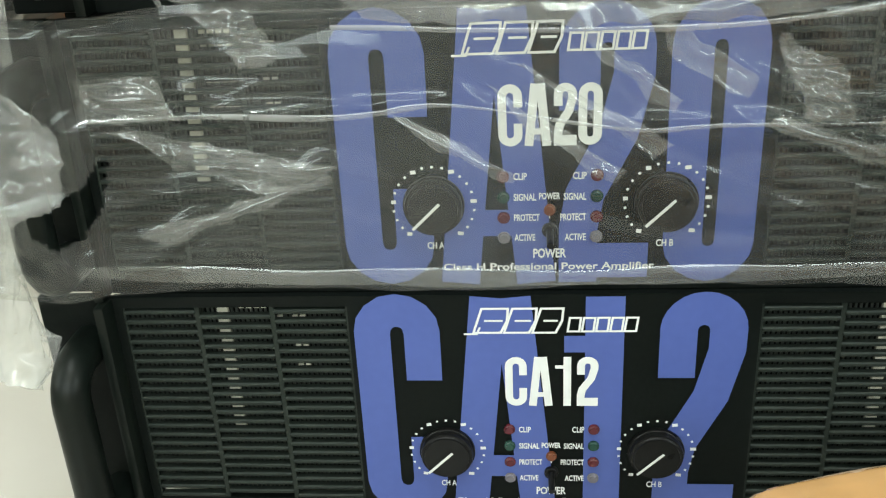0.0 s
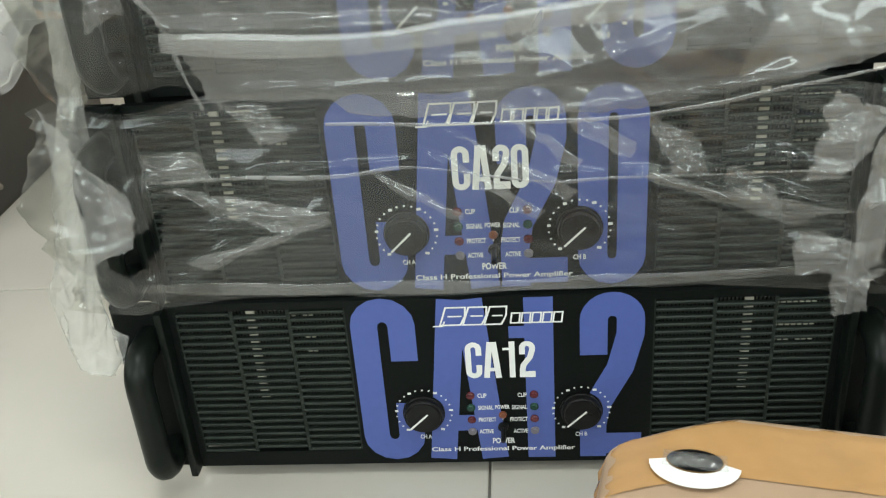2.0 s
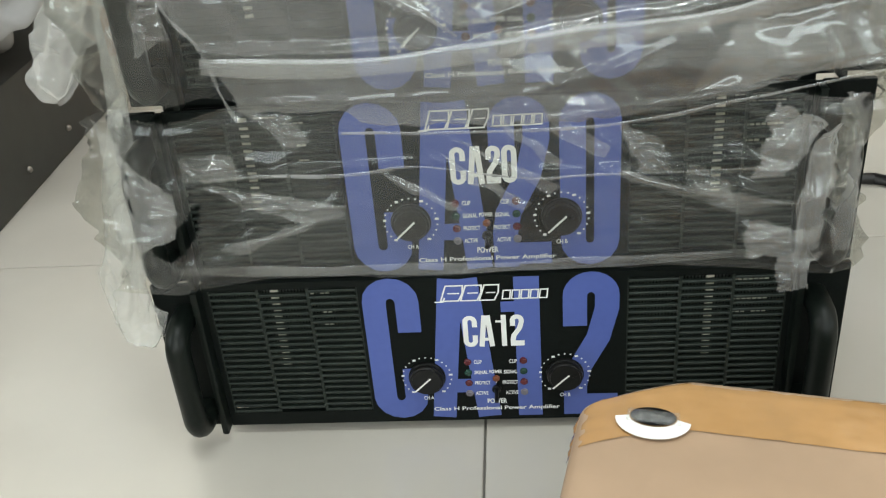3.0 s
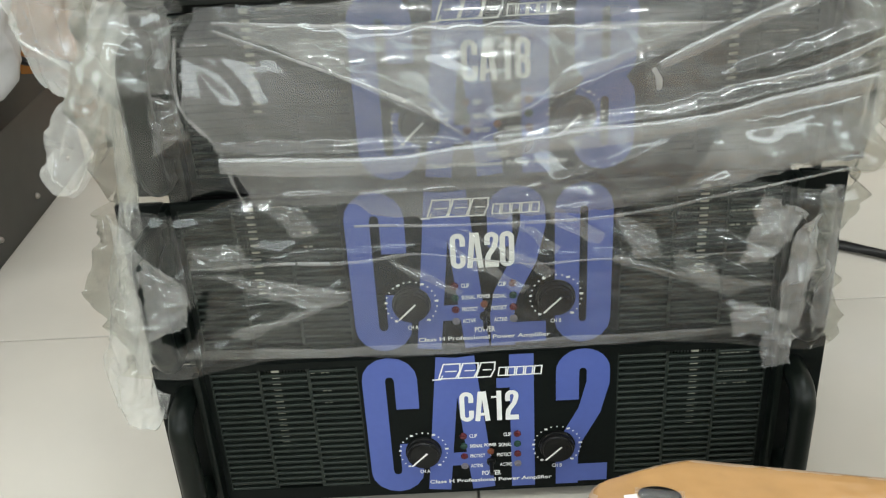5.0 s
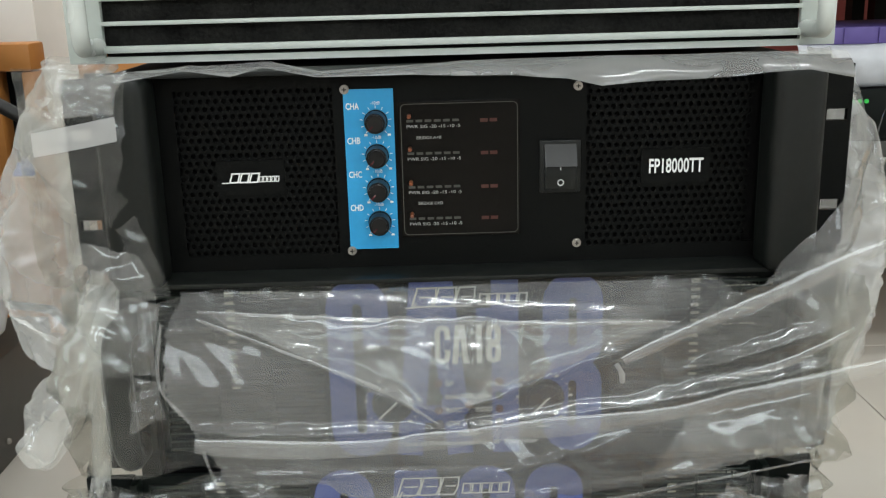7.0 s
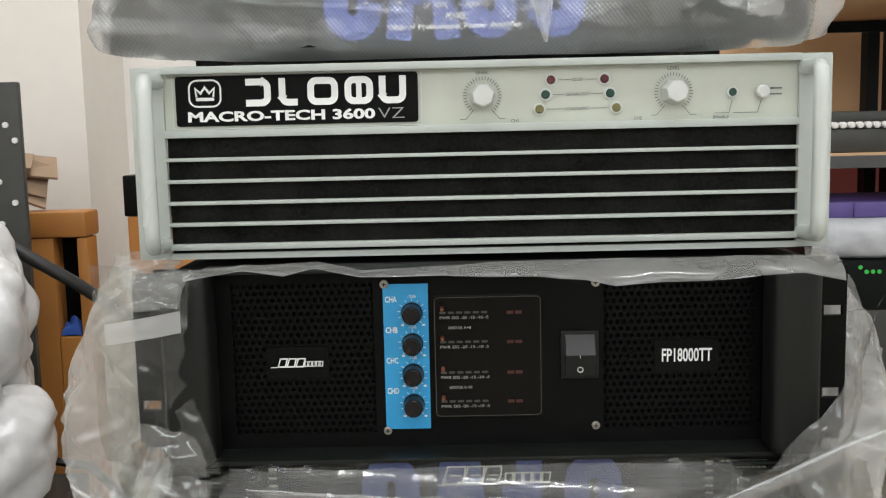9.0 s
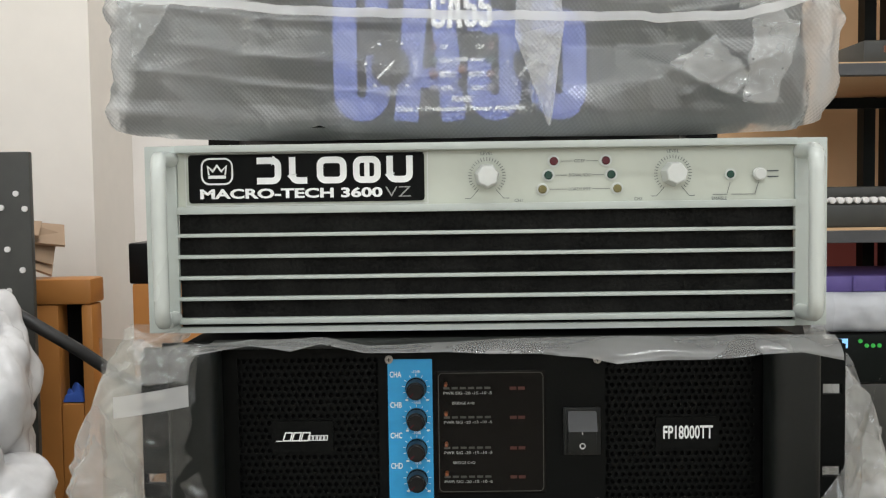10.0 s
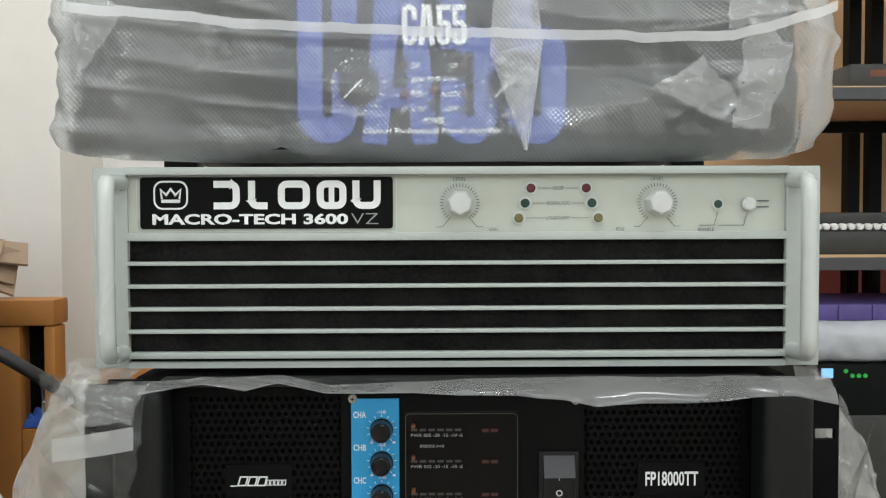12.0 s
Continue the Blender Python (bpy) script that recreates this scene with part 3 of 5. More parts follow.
    # knobs with dials
    for kx, nm in ((-0.0505, "CH A"), (0.0500, "CH B")):
        kz = 0.0425
        bm = bmesh.new()
        cyl_y(bm, kx, kz, 0.0136, -0.003, 0.0004, seg=40, bevel=0.001)
        cyl_y(bm, kx, kz, 0.0122, -0.0070, -0.0025, r2=0.0131, seg=40, bevel=0.0014)
        knob = part("knob", bm, RUBBER, amp, "round black level knob")
        bm = bmesh.new()
        ribbon(bm, [(kx - 0.0092, kz - 0.0090), (kx + 0.0030, kz + 0.0030)], 0.0013, -0.0074)
        part("pointer", bm, WHITE, knob, "white pointer line", smooth=False)
        bm = bmesh.new()
        for k in range(21):
            a = radians(230 - k * 280 / 20)
            r = 0.0178
            if k % 4 == 0:
                ribbon(bm, [(kx + (r - 0.0003) * math.cos(a) - 0.0012, kz + (r - 0.0003) * math.sin(a)), (kx + r * math.cos(a) + 0.0012, kz + r * math.sin(a))], 0.0017, -0.0013)
            else:
                ribbon(bm, [(kx + (r - 0.0005) * math.cos(a), kz + (r - 0.0005) * math.sin(a)), (kx + (r + 0.0006) * math.cos(a), kz + (r + 0.0006) * math.sin(a))], 0.0011, -0.0013)
        part("dial_marks", bm, WHITE, amp, smooth=False)
        write("dial_lettering", nm, kx, 0.0215, 0.0075, 0.0034, -0.0013, WHITE, amp, 0.02, cx=True)
    for s, lx in ((-1, -0.0200), (1, 0.0203)):
        for k, (nm, mat) in enumerate((("CLIP", LED_RED), ("SIGNAL", LED_GREEN), ("PROTECT", LED_RED), ("ACTIVE", LED_GREY))):
            lz = 0.0553 - k * 0.0096
            led("indicator_led", lx, lz, mat, amp)
            w = (0.0058, 0.0098, 0.0112, 0.0092)[k]
            write("indicator_lettering", nm, lx + (0.0045 if s < 0 else -0.0045 - w), lz - 0.0017, w, 0.0034, -0.0013, WHITE, amp, 0.025)
    led("power_led", 0.0, 0.0395, LED_AMBER, amp, 0.0026)
    bm = bmesh.new()
    cyl_y(bm, 0, 0.030, 0.0034, -0.003, 0.0004, seg=16, bevel=0.0006)
    tube(bm, [(0, -0.002, 0.030), (0, -0.013, 0.0275)], 0.0016, 10)
    part("power_toggle", bm, RUBBER, amp)
    for zz in (0.0235, 0.0365):
        part("switch_mark", ribbon(bmesh.new(), [(0, zz - 0.001), (0, zz + 0.001)], 0.0005, -0.0013), WHITE, amp, smooth=False)
    write("power_lettering", "POWER", 0, 0.0445, 0.0092, 0.0032, -0.0013, WHITE, amp, 0.03, cx=True)
    write("power_lettering", "POWER", 0, 0.0165, 0.0145, 0.0046, -0.0013, WHITE, amp, 0.03, cx=True)
    write("class_lettering", "Class H Professional Power Amplifier", -0.0475, 0.0095, 0.0935, 0.0046, -0.0013, WHITE, amp, 0.02)
    return amp


CX = -0.0115
AMP12 = ca_amplifier("12", CX, -0.016, 0.024, 0.0, "bare black rack amplifier on the floor, large blue model print", "")
ca_amplifier("20", CX - 0.0005, -0.012, 0.1525, 0.0, "black rack amplifier still wrapped in torn clear polythene", "")
ca_amplifier("18", 0.0015, 0.0, 0.2808, 0.0, "black rack amplifier behind a hazy sheet of polythene", "")
AMP55 = ca_amplifier("55", -0.0175, 0.036, 0.692, 0.0, "black rack amplifier on top, wrapped in dimpled polythene", "", maker=False)
for fx in (-0.18, 0.18):
    for fy in (0.05, 0.36):
        part("foot", boxm(fx - 0.012, fx + 0.012, fy - 0.012, fy + 0.012, -0.010, 0.001, bevel=0.002), RUBBER, AMP12)
        part("foot", boxm(fx - 0.012, fx + 0.012, fy - 0.012, fy + 0.012, -0.012, 0.001, bevel=0.002), RUBBER, AMP55)


# ---------- four-channel amplifier with perforated panel ----------
def perforated(bm, x0, x1, z0, z1, px, pz, r, y, skip=None):
    """A plate pierced by staggered round holes, each cell an octagonal hole in its rectangle."""
    rows = int((z1 - z0) / pz)
    cols = int((x1 - x0) / px)
    for j in range(rows):
        off = px / 2 if j % 2 else 0
        for i in range(cols):
            a, c = x0 + i * px + off, z0 + j * pz
            b, d = a + px, c + pz
            cx, cz = (a + b) / 2, (c + d) / 2
            if skip and skip[0] < cx < skip[1] and skip[2] < cz < skip[3]:
                bm.faces.new([bm.verts.new((p, y, q)) for p, q in ((a, c), (b, c), (b, d), (a, d))])
                continue
            outer = [(b, cz), (b, d), (cx, d), (a, d), (a, cz), (a, c), (cx, c), (b, c)]
            o = [bm.verts.new((p, y, q)) for p, q in outer]
            h = [bm.verts.new((cx + r * math.cos(math.pi * k / 4), y, cz + r * math.sin(math.pi * k / 4))) for k in range(8)]
            g = [bm.verts.new((v.co.x, y + 0.0015, v.co.z)) for v in h]
            for k in range(8):
                n = (k + 1) % 8
                bm.faces.new((o[k], h[k], h[n], o[n]))
                bm.faces.new((h[k], g[k], g[n], h[n]))
    return rows * pz, cols * px


def four_channel_amplifier(x, y, z):
    amp = thing("power_amplifier", pose(x, y, z), "black four-channel rack amplifier with cyan-blue control strip and perforated panel", "amplifier", "stacked amplifiers")
    H = 0.132
    part("chassis", boxm(-0.214, 0.214, 0.0165, 0.42, 0.0, H - 0.001, bevel=0.002), DEEP, amp)
    for s in (-1, 1):
        bm = bmesh.new()
        ear = None
        for a, b, c, d in ((0.205, 0.2262, 0, H), (0.2390, 0.2415, 0.012, H - 0.006), (0.2262, 0.2390, 0.006, 0.0345), (0.2262, 0.2390, 0.0415, 0.0915), (0.2262, 0.2390, 0.0985, H - 0.003)):
            u, v = sorted((s * a, s * b))
            if ear is None:
                ear = part("ear", boxm(u, v, 0, 0.004, c, d), DEEP, amp, "rack ear with two slots", smooth=False)
            else:
                part("ear_edge", boxm(u, v, 0, 0.004, c, d), DEEP, ear, smooth=False)
        u, v = sorted((s * 0.185, s * 0.2175))
        part("side_handle", boxm(u, v, -0.026, 0.006, 0.0005, H - 0.0005, bevel=0.010, segments=5), DEEP_SATIN, amp, "rounded black side pillar")
    bm = bmesh.new()
    y0 = 0.010
    box(bm, -0.193, 0.193, -0.018, y0 + 0.004, 0.0, 0.003, bevel=0.0008)
    part("bottom_lip", bm, DEEP_SATIN, amp)
    part("top_lip", boxm(-0.193, 0.193, -0.012, y0 + 0.004, H - 0.003, H, bevel=0.0008), DEEP_SATIN, amp)
    bm = bmesh.new()
    for a, b, c, d in ((-0.079, 0.079, 0.003, H - 0.003), (-0.193, -0.177, 0.003, H - 0.003), (0.189, 0.193, 0.003, H - 0.003), (-0.177, -0.079, 0.003, 0.013), (-0.177, -0.079, 0.119, H - 0.003), (0.079, 0.189, 0.003, 0.013), (0.079, 0.189, 0.119, H - 0.003)):
        part("panel_plate", boxm(a, b, y0, y0 + 0.003, c, d), DEEP, amp, smooth=False)
    for a, b, sk in ((-0.1775, -0.0745, (-0.154, -0.111, 0.053, 0.075)), (0.079, 0.1885, (0.114, 0.158, 0.053, 0.075))):
        bm = bmesh.new()
        perforated(bm, a, b - 0.003, 0.0125, 0.1205, 0.00485, 0.00487, 0.00165, y0 + 0.0004, sk)
        tagged(part("perforated_grille", bm, DEEP, amp, "fine perforated black mesh", smooth=False), kind="stuff")
        # a near-black sheet gives the mesh its shaded depth
        part("grille_shade", boxm(a, b, y0 + 0.005, y0 + 0.006, 0.012, 0.12), SHADE_BLACK, amp)
        part("badge_plate", boxm(sk[0], sk[1], y0 - 0.0008, y0 + 0.0004, sk[2], sk[3]), DEEP, amp, smooth=False)
    # maker's mark on the grille, plain shapes
    bm = bmesh.new()
    for k in range(3):
        ox = -0.146 + k * 0.0062
        ribbon(bm, [(ox, 0.0612), (ox + 0.005, 0.0612), (ox + 0.0066, 0.0668), (ox + 0.0018, 0.0668)], 0.0010, y0 - 0.0012 - 0.0001 * k, closed=True)
    ribbon(bm, [(-0.151, 0.0610), (-0.1465, 0.0610)], 0.0007, y0 - 0.0016)
    for k in range(5):
        ox = -0.1275 + k * 0.0026
        ribbon(bm, [(ox, 0.0614), (ox + 0.0018, 0.0614), (ox + 0.0022, 0.0646), (ox + 0.0004, 0.0646)], 0.0006, y0 - 0.0012, closed=True)
    part("maker_mark", bm, WHITE, amp, smooth=False)
    write("model_lettering", "FP18000TT", 0.119, 0.0595, 0.0345, 0.0095, y0 - 0.0014, WHITE, amp, 0.02)
    # blue strip with four knobs
    part("control_strip", boxm(-0.0722, -0.0412, y0 - 0.0012, y0, 0.0155, 0.1175), CYAN, amp, "bright cyan-blue control strip", smooth=False)
    for k, nm in enumerate(("CHA", "CHB", "CHC", "CHD")):
        kz = 0.0975 - k * 0.02145
        kx = -0.0525
        bm = bmesh.new()
        cyl_y(bm, kx, kz, 0.0074, y0 - 0.004, y0 - 0.001, seg=28, bevel=0.0006)
        cyl_y(bm, kx, kz, 0.0062, y0 - 0.0145, y0 - 0.004, r2=0.0070, seg=28, bevel=0.0012)
        knob = part("knob", bm, RUBBER, amp, "small black gain knob")
        part("pointer", ribbon(bmesh.new(), [(kx - 0.0042, kz - 0.0042), (kx - 0.0014, kz - 0.0014)], 0.0008, y0 - 0.0148), LED_RED, knob, smooth=False)
        bm = bmesh.new()
        for t in range(11):
            a = radians(228 - t * 27.6)
            ribbon(bm, [(kx + 0.0080 * math.cos(a), kz + 0.0080 * math.sin(a)), (kx + 0.0098 * math.cos(a), kz + 0.0098 * math.sin(a))], 0.00045, y0 - 0.0016)
        for dx in (-0.0065, 0.0080):
            ribbon(bm, [(kx + dx - 0.001, kz - 0.0085), (kx + dx + 0.001, kz - 0.0085)], 0.0013, y0 - 0.0016)
        part("dial_marks", bm, WHITE, amp, smooth=False)
        write("gain_lettering", "-10dB", kx, kz + 0.0104, 0.0058, 0.0021, y0 - 0.0016, WHITE, amp, 0.0, cx=True)
        write("channel_lettering", nm, -0.0708, kz + 0.0075, 0.0082, 0.0042, y0 - 0.0016, WHITE, amp, 0.02)
    # smoked display
    part("display_window", boxm(-0.0385, 0.0372, y0 - 0.0012, y0, 0.0225, 0.1090, bevel=0.0003), SMOKE, amp, "smoked display window", smooth=False)
    bm = bmesh.new()
    r = 0.003
    ribbon(bm, arc(0.0357 - r, 0.1075 - r, r, 0, 90, 4) + arc(-0.037 + r, 0.1075 - r, r, 90, 180, 4) + arc(-0.037 + r, 0.024 + r, r, 180, 270, 4) + arc(0.0357 - r, 0.024 + r, r, 270, 360, 4), 0.0005, y0 - 0.0015, closed=True)
    part("window_border", bm, FAINT, amp, smooth=False)
    for k in range(4):
        zz = (0.0925, 0.0720, 0.0505, 0.0300)[k]
        write("meter_lettering", "PWR SIG -20 -15 -10 -5", -0.0335, zz, 0.0335, 0.0020, y0 - 0.0016, DIMWHITE, amp, 0.01)
        for t in range(6):
            xx = -0.0335 + t * 0.0057
            part("meter_segment", ribbon(bmesh.new(), [(xx, zz + 0.0045), (xx + 0.0042, zz + 0.0045)], 0.0016, y0 - 0.0016), FAINT, amp, smooth=False)
        for t in range(2):
            part("clip_segment", ribbon(bmesh.new(), [(0.0125 + t * 0.0058, zz + 0.004), (0.0172 + t * 0.0058, zz + 0.004)], 0.0022, y0 - 0.0016), DULLRED, amp, smooth=False)
        led("power_led", -0.0318, zz + 0.008, LED_AMBER, amp, 0.0012, y0 - 0.0016)
    write("bridge_lettering", "BRIDGE A+B", -0.0275, 0.0855, 0.0155, 0.0019, y0 - 0.0016, DIMWHITE, amp, 0.01)
    write("bridge_lettering", "BRIDGE C+D", -0.0275, 0.0435, 0.0155, 0.0019, y0 - 0.0016, DIMWHITE, amp, 0.01)
    # rocker switch
    part("switch_frame", boxm(0.0495, 0.0755, y0 - 0.002, y0, 0.0490, 0.0825, bevel=0.0007), DEEP_SATIN, amp)
    bm = bmesh.new()
    box(bm, 0.0525, 0.0725, y0 - 0.0045, y0 - 0.001, 0.0515, 0.0665, bevel=0.0006)
    part("rocker_lower", bm, DEEP_SATIN, amp)
    # the pressed half slopes up towards the lamps, their reflection put in as lighter grey
    bm = boxm(0.0525, 0.0725, y0 - 0.0085, y0 - 0.001, 0.0668, 0.0800)
    for v in bm.verts:
        if v.co.z > 0.07 and v.co.y < y0 - 0.004:
            v.co.y += 0.0062
    part("rocker_upper", bm, ROCKER_LIT, amp, smooth=False)
    part("off_mark", ribbon(bmesh.new(), arc(0.0625, 0.0560, 0.0018, 0, 340, 14), 0.0006, y0 - 0.0048, closed=True), WHITE, amp, smooth=False)
    part("on_mark", ribbon(bmesh.new(), [(0.0625, 0.0640), (0.0625, 0.0660)], 0.0005, y0 - 0.0049), WHITE, amp, smooth=False)
    for sx, sz in ((-0.0712, 0.1175), (-0.0712, 0.0145), (0.0735, 0.1160), (0.0735, 0.0155)):
        bm = bmesh.new()
        cyl_y(bm, sx, sz, 0.0029, y0 - 0.0025, y0, seg=16, bevel=0.0007)
        scr = part("screw", bm, SCREWM, amp, "steel cross-head screw")
        # shade of the cross slot, drawn as flat black strokes
        bm = bmesh.new()
        ribbon(bm, [(sx - 0.0014, sz), (sx + 0.0014, sz)], 0.0006, y0 - 0.00265)
        ribbon(bm, [(sx, sz - 0.0014), (sx, sz + 0.0014)], 0.0006, y0 - 0.0027)
        part("recess_shade", bm, SHADE_BLACK, scr, smooth=False)
    return amp


four_channel_amplifier(0.0, 0.0, 0.4115)


# ---------- pale grey amplifier with foam grille ----------
def grey_amplifier(x, y, z):
    amp = thing("power_amplifier", pose(x, y, z), "pale grey-green rack amplifier with black foam grille and two knobs", "amplifier", "stacked amplifiers")
    H = 0.132
    part("chassis", boxm(-0.2167, 0.2167, 0.0185, 0.40, 0.001, H - 0.002, bevel=0.002), GREYPAINT, amp)
    part("upper_panel", boxm(-0.2166, 0.2166, 0.002, 0.006, 0.088, 0.1267), PALEPAINT, amp, smooth=False)
    part("top_lip", boxm(-0.2165, 0.2165, -0.006, 0.02, 0.1268, H, bevel=0.0012), GREYPAINT, amp)
    part("foam_filter", boxm(-0.2166, 0.2166, 0.004, 0.018, 0.004, 0.0865), FOAM, amp, "black foam dust filter", smooth=False)
    for k, (zz, h) in enumerate(((0.0865, 0.0052), (0.0690, 0.0026), (0.0540, 0.0026), (0.0390, 0.0026), (0.0242, 0.0026), (0.0085, 0.0042))):
        part("grille_bar", boxm(-0.2165, 0.2165, -0.003, 0.004, zz - h / 2, zz + h / 2, bevel=0.0007), GREYPAINT, amp)
    part("bottom_rail", boxm(-0.2165, 0.2165, -0.001, 0.018, 0.0, 0.0040), GREYPAINT, amp, smooth=False)
    for s in (-1, 1):
        u, v = sorted((s * 0.2168, s * 0.2392))
        part("ear", boxm(u, v, 0.0, 0.005, 0.0, H, bevel=0.001), GREYPAINT, amp)
        hx = s * 0.2200
        bx = s * 0.2235
        pts = [(bx - s * 0.003, 0.001, 0.1225), (bx - s * 0.002, -0.012, 0.1225)] + [(bx + (hx - bx) * math.sin(radians(a)), -0.018 - 0.014 * math.sin(radians(a)), 0.1085 + 0.014 * math.cos(radians(a))) for a in range(10, 91, 16)]
        pts += [(hx, -0.0325, 0.066)] + [(bx + (hx - bx) * math.cos(radians(a)), -0.018 - 0.014 * math.cos(radians(a)), 0.0245 - 0.014 * math.sin(radians(a))) for a in range(0, 85, 16)] + [(bx - s * 0.002, -0.012, 0.0105), (bx - s * 0.003, 0.001, 0.0105)]
        part("handle", tube(bmesh.new(), pts, 0.0052, 16), HANDLEPAINT, amp, "pale grey tubular handle")
    # black name plate: outlined emblem, maker's mark as plain shapes, model lettering
    corner = 0.0022
    edge = arc(-0.0425 - corner, 0.1256 - corner, corner, 0, 90, 4) + arc(-0.2085 + corner, 0.1256 - corner, corner, 90, 180, 4) + arc(-0.2085 + corner, 0.0917 + corner, corner, 180, 270, 4) + arc(-0.0425 - corner, 0.0917 + corner, corner, 270, 360, 4)
    bm = bmesh.new()
    plate = bm.faces.new([bm.verts.new((px, 0.0008, pz)) for px, pz in reversed(edge)])
    rim = bmesh.ops.extrude_face_region(bm, geom=[plate])
    bmesh.ops.translate(bm, vec=(0, 0.0014, 0), verts=[v for v in rim["geom"] if isinstance(v, bmesh.types.BMVert)])
    bmesh.ops.recalc_face_normals(bm, faces=bm.faces)
    part("name_plate", bm, DEEP, amp, smooth=False)
    part("plate_border", ribbon(bmesh.new(), [(-0.2108, 0.0898), (-0.0402, 0.0898), (-0.0402, 0.1264), (-0.2108, 0.1264)], 0.0007, 0.0016, closed=True), KNOBGREY, amp, smooth=False)
    yy = 0.0005
    bm = bmesh.new()
    r = 0.0045
    ex0, ex1, ez0, ez1 = -0.1990, -0.1775, 0.1050, 0.1228

    def ring(x0, x1, z0, z1, r, w, y):
        ribbon(bm, arc(x1 - r, z1 - r, r, 0, 90, 5) + arc(x0 + r, z1 - r, r, 90, 180, 5) + arc(x0 + r, z0 + r, r, 180, 270, 5) + arc(x1 - r, z0 + r, r, 270, 360, 5), w, y, closed=True)

    ring(ex0, ex1, ez0, ez1, 0.0055, 0.0012, yy)
    ribbon(bm, [(-0.1945, 0.1100), (-0.1820, 0.1100)], 0.0022, yy)
    ribbon(bm, [(-0.1940, 0.1115), (-0.1948, 0.1175), (-0.1912, 0.1140), (-0.1882, 0.1180), (-0.1852, 0.1140), (-0.1817, 0.1175), (-0.1825, 0.1115)], 0.0014, yy - 0.0001)
    part("emblem", bm, WHITE, amp, "outlined white emblem", smooth=False)
    bm = bmesh.new()
    w = 0.0046
    z0, z1 = 0.1068, 0.1210
    for k, (a, b) in enumerate(((-0.1625, -0.1430), (-0.1375, -0.1225), (-0.1180, -0.0970), (-0.0925, -0.0730), (-0.0690, -0.0505))):
        a, b = a + w / 2, b - w / 2
        c = 0.004
        if k in (2, 3):
            ring(a, b, z0, z1, c, w, yy)
            if k == 3:
                ribbon(bm, [((a + b) / 2, z0), ((a + b) / 2, z1)], w * 0.8, yy - 0.0001)
            continue
        if k == 0:
            p = [(a, z1), (b - c, z1)] + arc(b - c, z1 - c, c, 90, 0, 4) + arc(b - c, z0 + c, c, 0, -90, 4) + [(a, z0)]
        elif k == 1:
            p = [(a, z1 + w / 2), (a, z0 + c)] + arc(a + c, z0 + c, c, 180, 270, 4) + [(b, z0)]
        else:
            p = [(a, z1 + w / 2), (a, z0 + c)] + arc(a + c, z0 + c, c, 180, 270, 4) + arc(b - c, z0 + c, c, 270, 360, 4) + [(b, z1 + w / 2)]
        ribbon(bm, p, w, yy)
    part("maker_mark", bm, WHITE, amp, "white block-shaped maker's mark", smooth=False)
    write("model_lettering", "MACRO-TECH 3600", -0.2005, 0.0945, 0.1285, 0.0072, yy, WHITE, amp, 0.035)
    write("model_lettering", "VZ", -0.0700, 0.0945, 0.0180, 0.0072, yy, DIMWHITE, amp, -0.012)
    # knobs, lamps, button
    for kx in (0.0015, 0.1318):
        kz = 0.1080
        bm = bmesh.new()
        cyl_y(bm, kx, kz, 0.0074, -0.012, 0.002, r2=0.0092, seg=7, bevel=0.0006)
        knob = part("knob", bm, KNOBGREY, amp, "faceted pale grey level knob")
        bm = bmesh.new()
        for t in range(31):
            a = radians(236 - t * 292 / 30)
            ribbon(bm, [(kx + 0.0108 * math.cos(a), kz + 0.0108 * math.sin(a)), (kx + 0.0132 * math.cos(a), kz + 0.0132 * math.sin(a))], 0.00045, 0.0014)
        for s in (-1, 1):
            ribbon(bm, [(kx + s * 0.0072, kz - 0.0105), (kx + s * 0.0115, kz - 0.0155), (kx + s * 0.0155, kz - 0.0155)], 0.0004, 0.0014)
        part("dial_marks", bm, GREYTEXT, amp, smooth=False)
        write("level_lettering", "LEVEL", kx, 0.1228, 0.0085, 0.0022, 0.0014, GREYTEXT, amp, 0.0, cx=True)
    for k, (dx, mat, nm, wd) in enumerate(((0.0182, LED_RED, "ODEP", 0.0075), (0.0220, LED_GREEN, "SIGNAL/IOC", 0.0155), (0.0262, LED_OLIVE, "LOAD/LIMIT", 0.0155))):
        zz = 0.1178 - k * 0.0098
        for s in (-1, 1):
            lx = 0.0665 + s * dx
            bm = bmesh.new()
            cyl_y(bm, lx, zz, 0.0044, 0.0006, 0.002, seg=20, bevel=0.0004)
            bez = part("indicator_bezel", bm, HANDLEPAINT, amp)
            bm = bmesh.new()
            cyl_y(bm, lx, zz, 0.0030, -0.0008, 0.0015, seg=16, bevel=0.0008)
            part("indicator_led", bm, mat, bez)
            bm = bmesh.new()
            ribbon(bm, [(lx - s * 0.0050, zz), (lx - s * (dx - wd / 2 - 0.001), zz)], 0.0003, 0.0014)
            part("lead_line", bm, GREYTEXT, amp, smooth=False)
        write("indicator_lettering", nm, 0.0665, zz - 0.0011, wd, 0.0022, 0.0014, GREYTEXT, amp, 0.0, cx=True)
    for cxx, nm in ((0.0235, "CH1"), (0.1075, "CH2")):
        write("channel_lettering", nm, cxx, 0.0897, 0.0055, 0.0022, 0.0014, GREYTEXT, amp, 0.0, cx=True)
    bm = bmesh.new()
    cyl_y(bm, 0.1718, 0.1070, 0.0040, 0.0006, 0.002, seg=18)
    bez = part("indicator_bezel", bm, HANDLEPAINT, amp)
    bm = bmesh.new()
    cyl_y(bm, 0.1718, 0.1070, 0.0027, -0.0004, 0.0012, seg=16, bevel=0.0005)
    part("indicator_led", bm, LED_GREEN, bez)
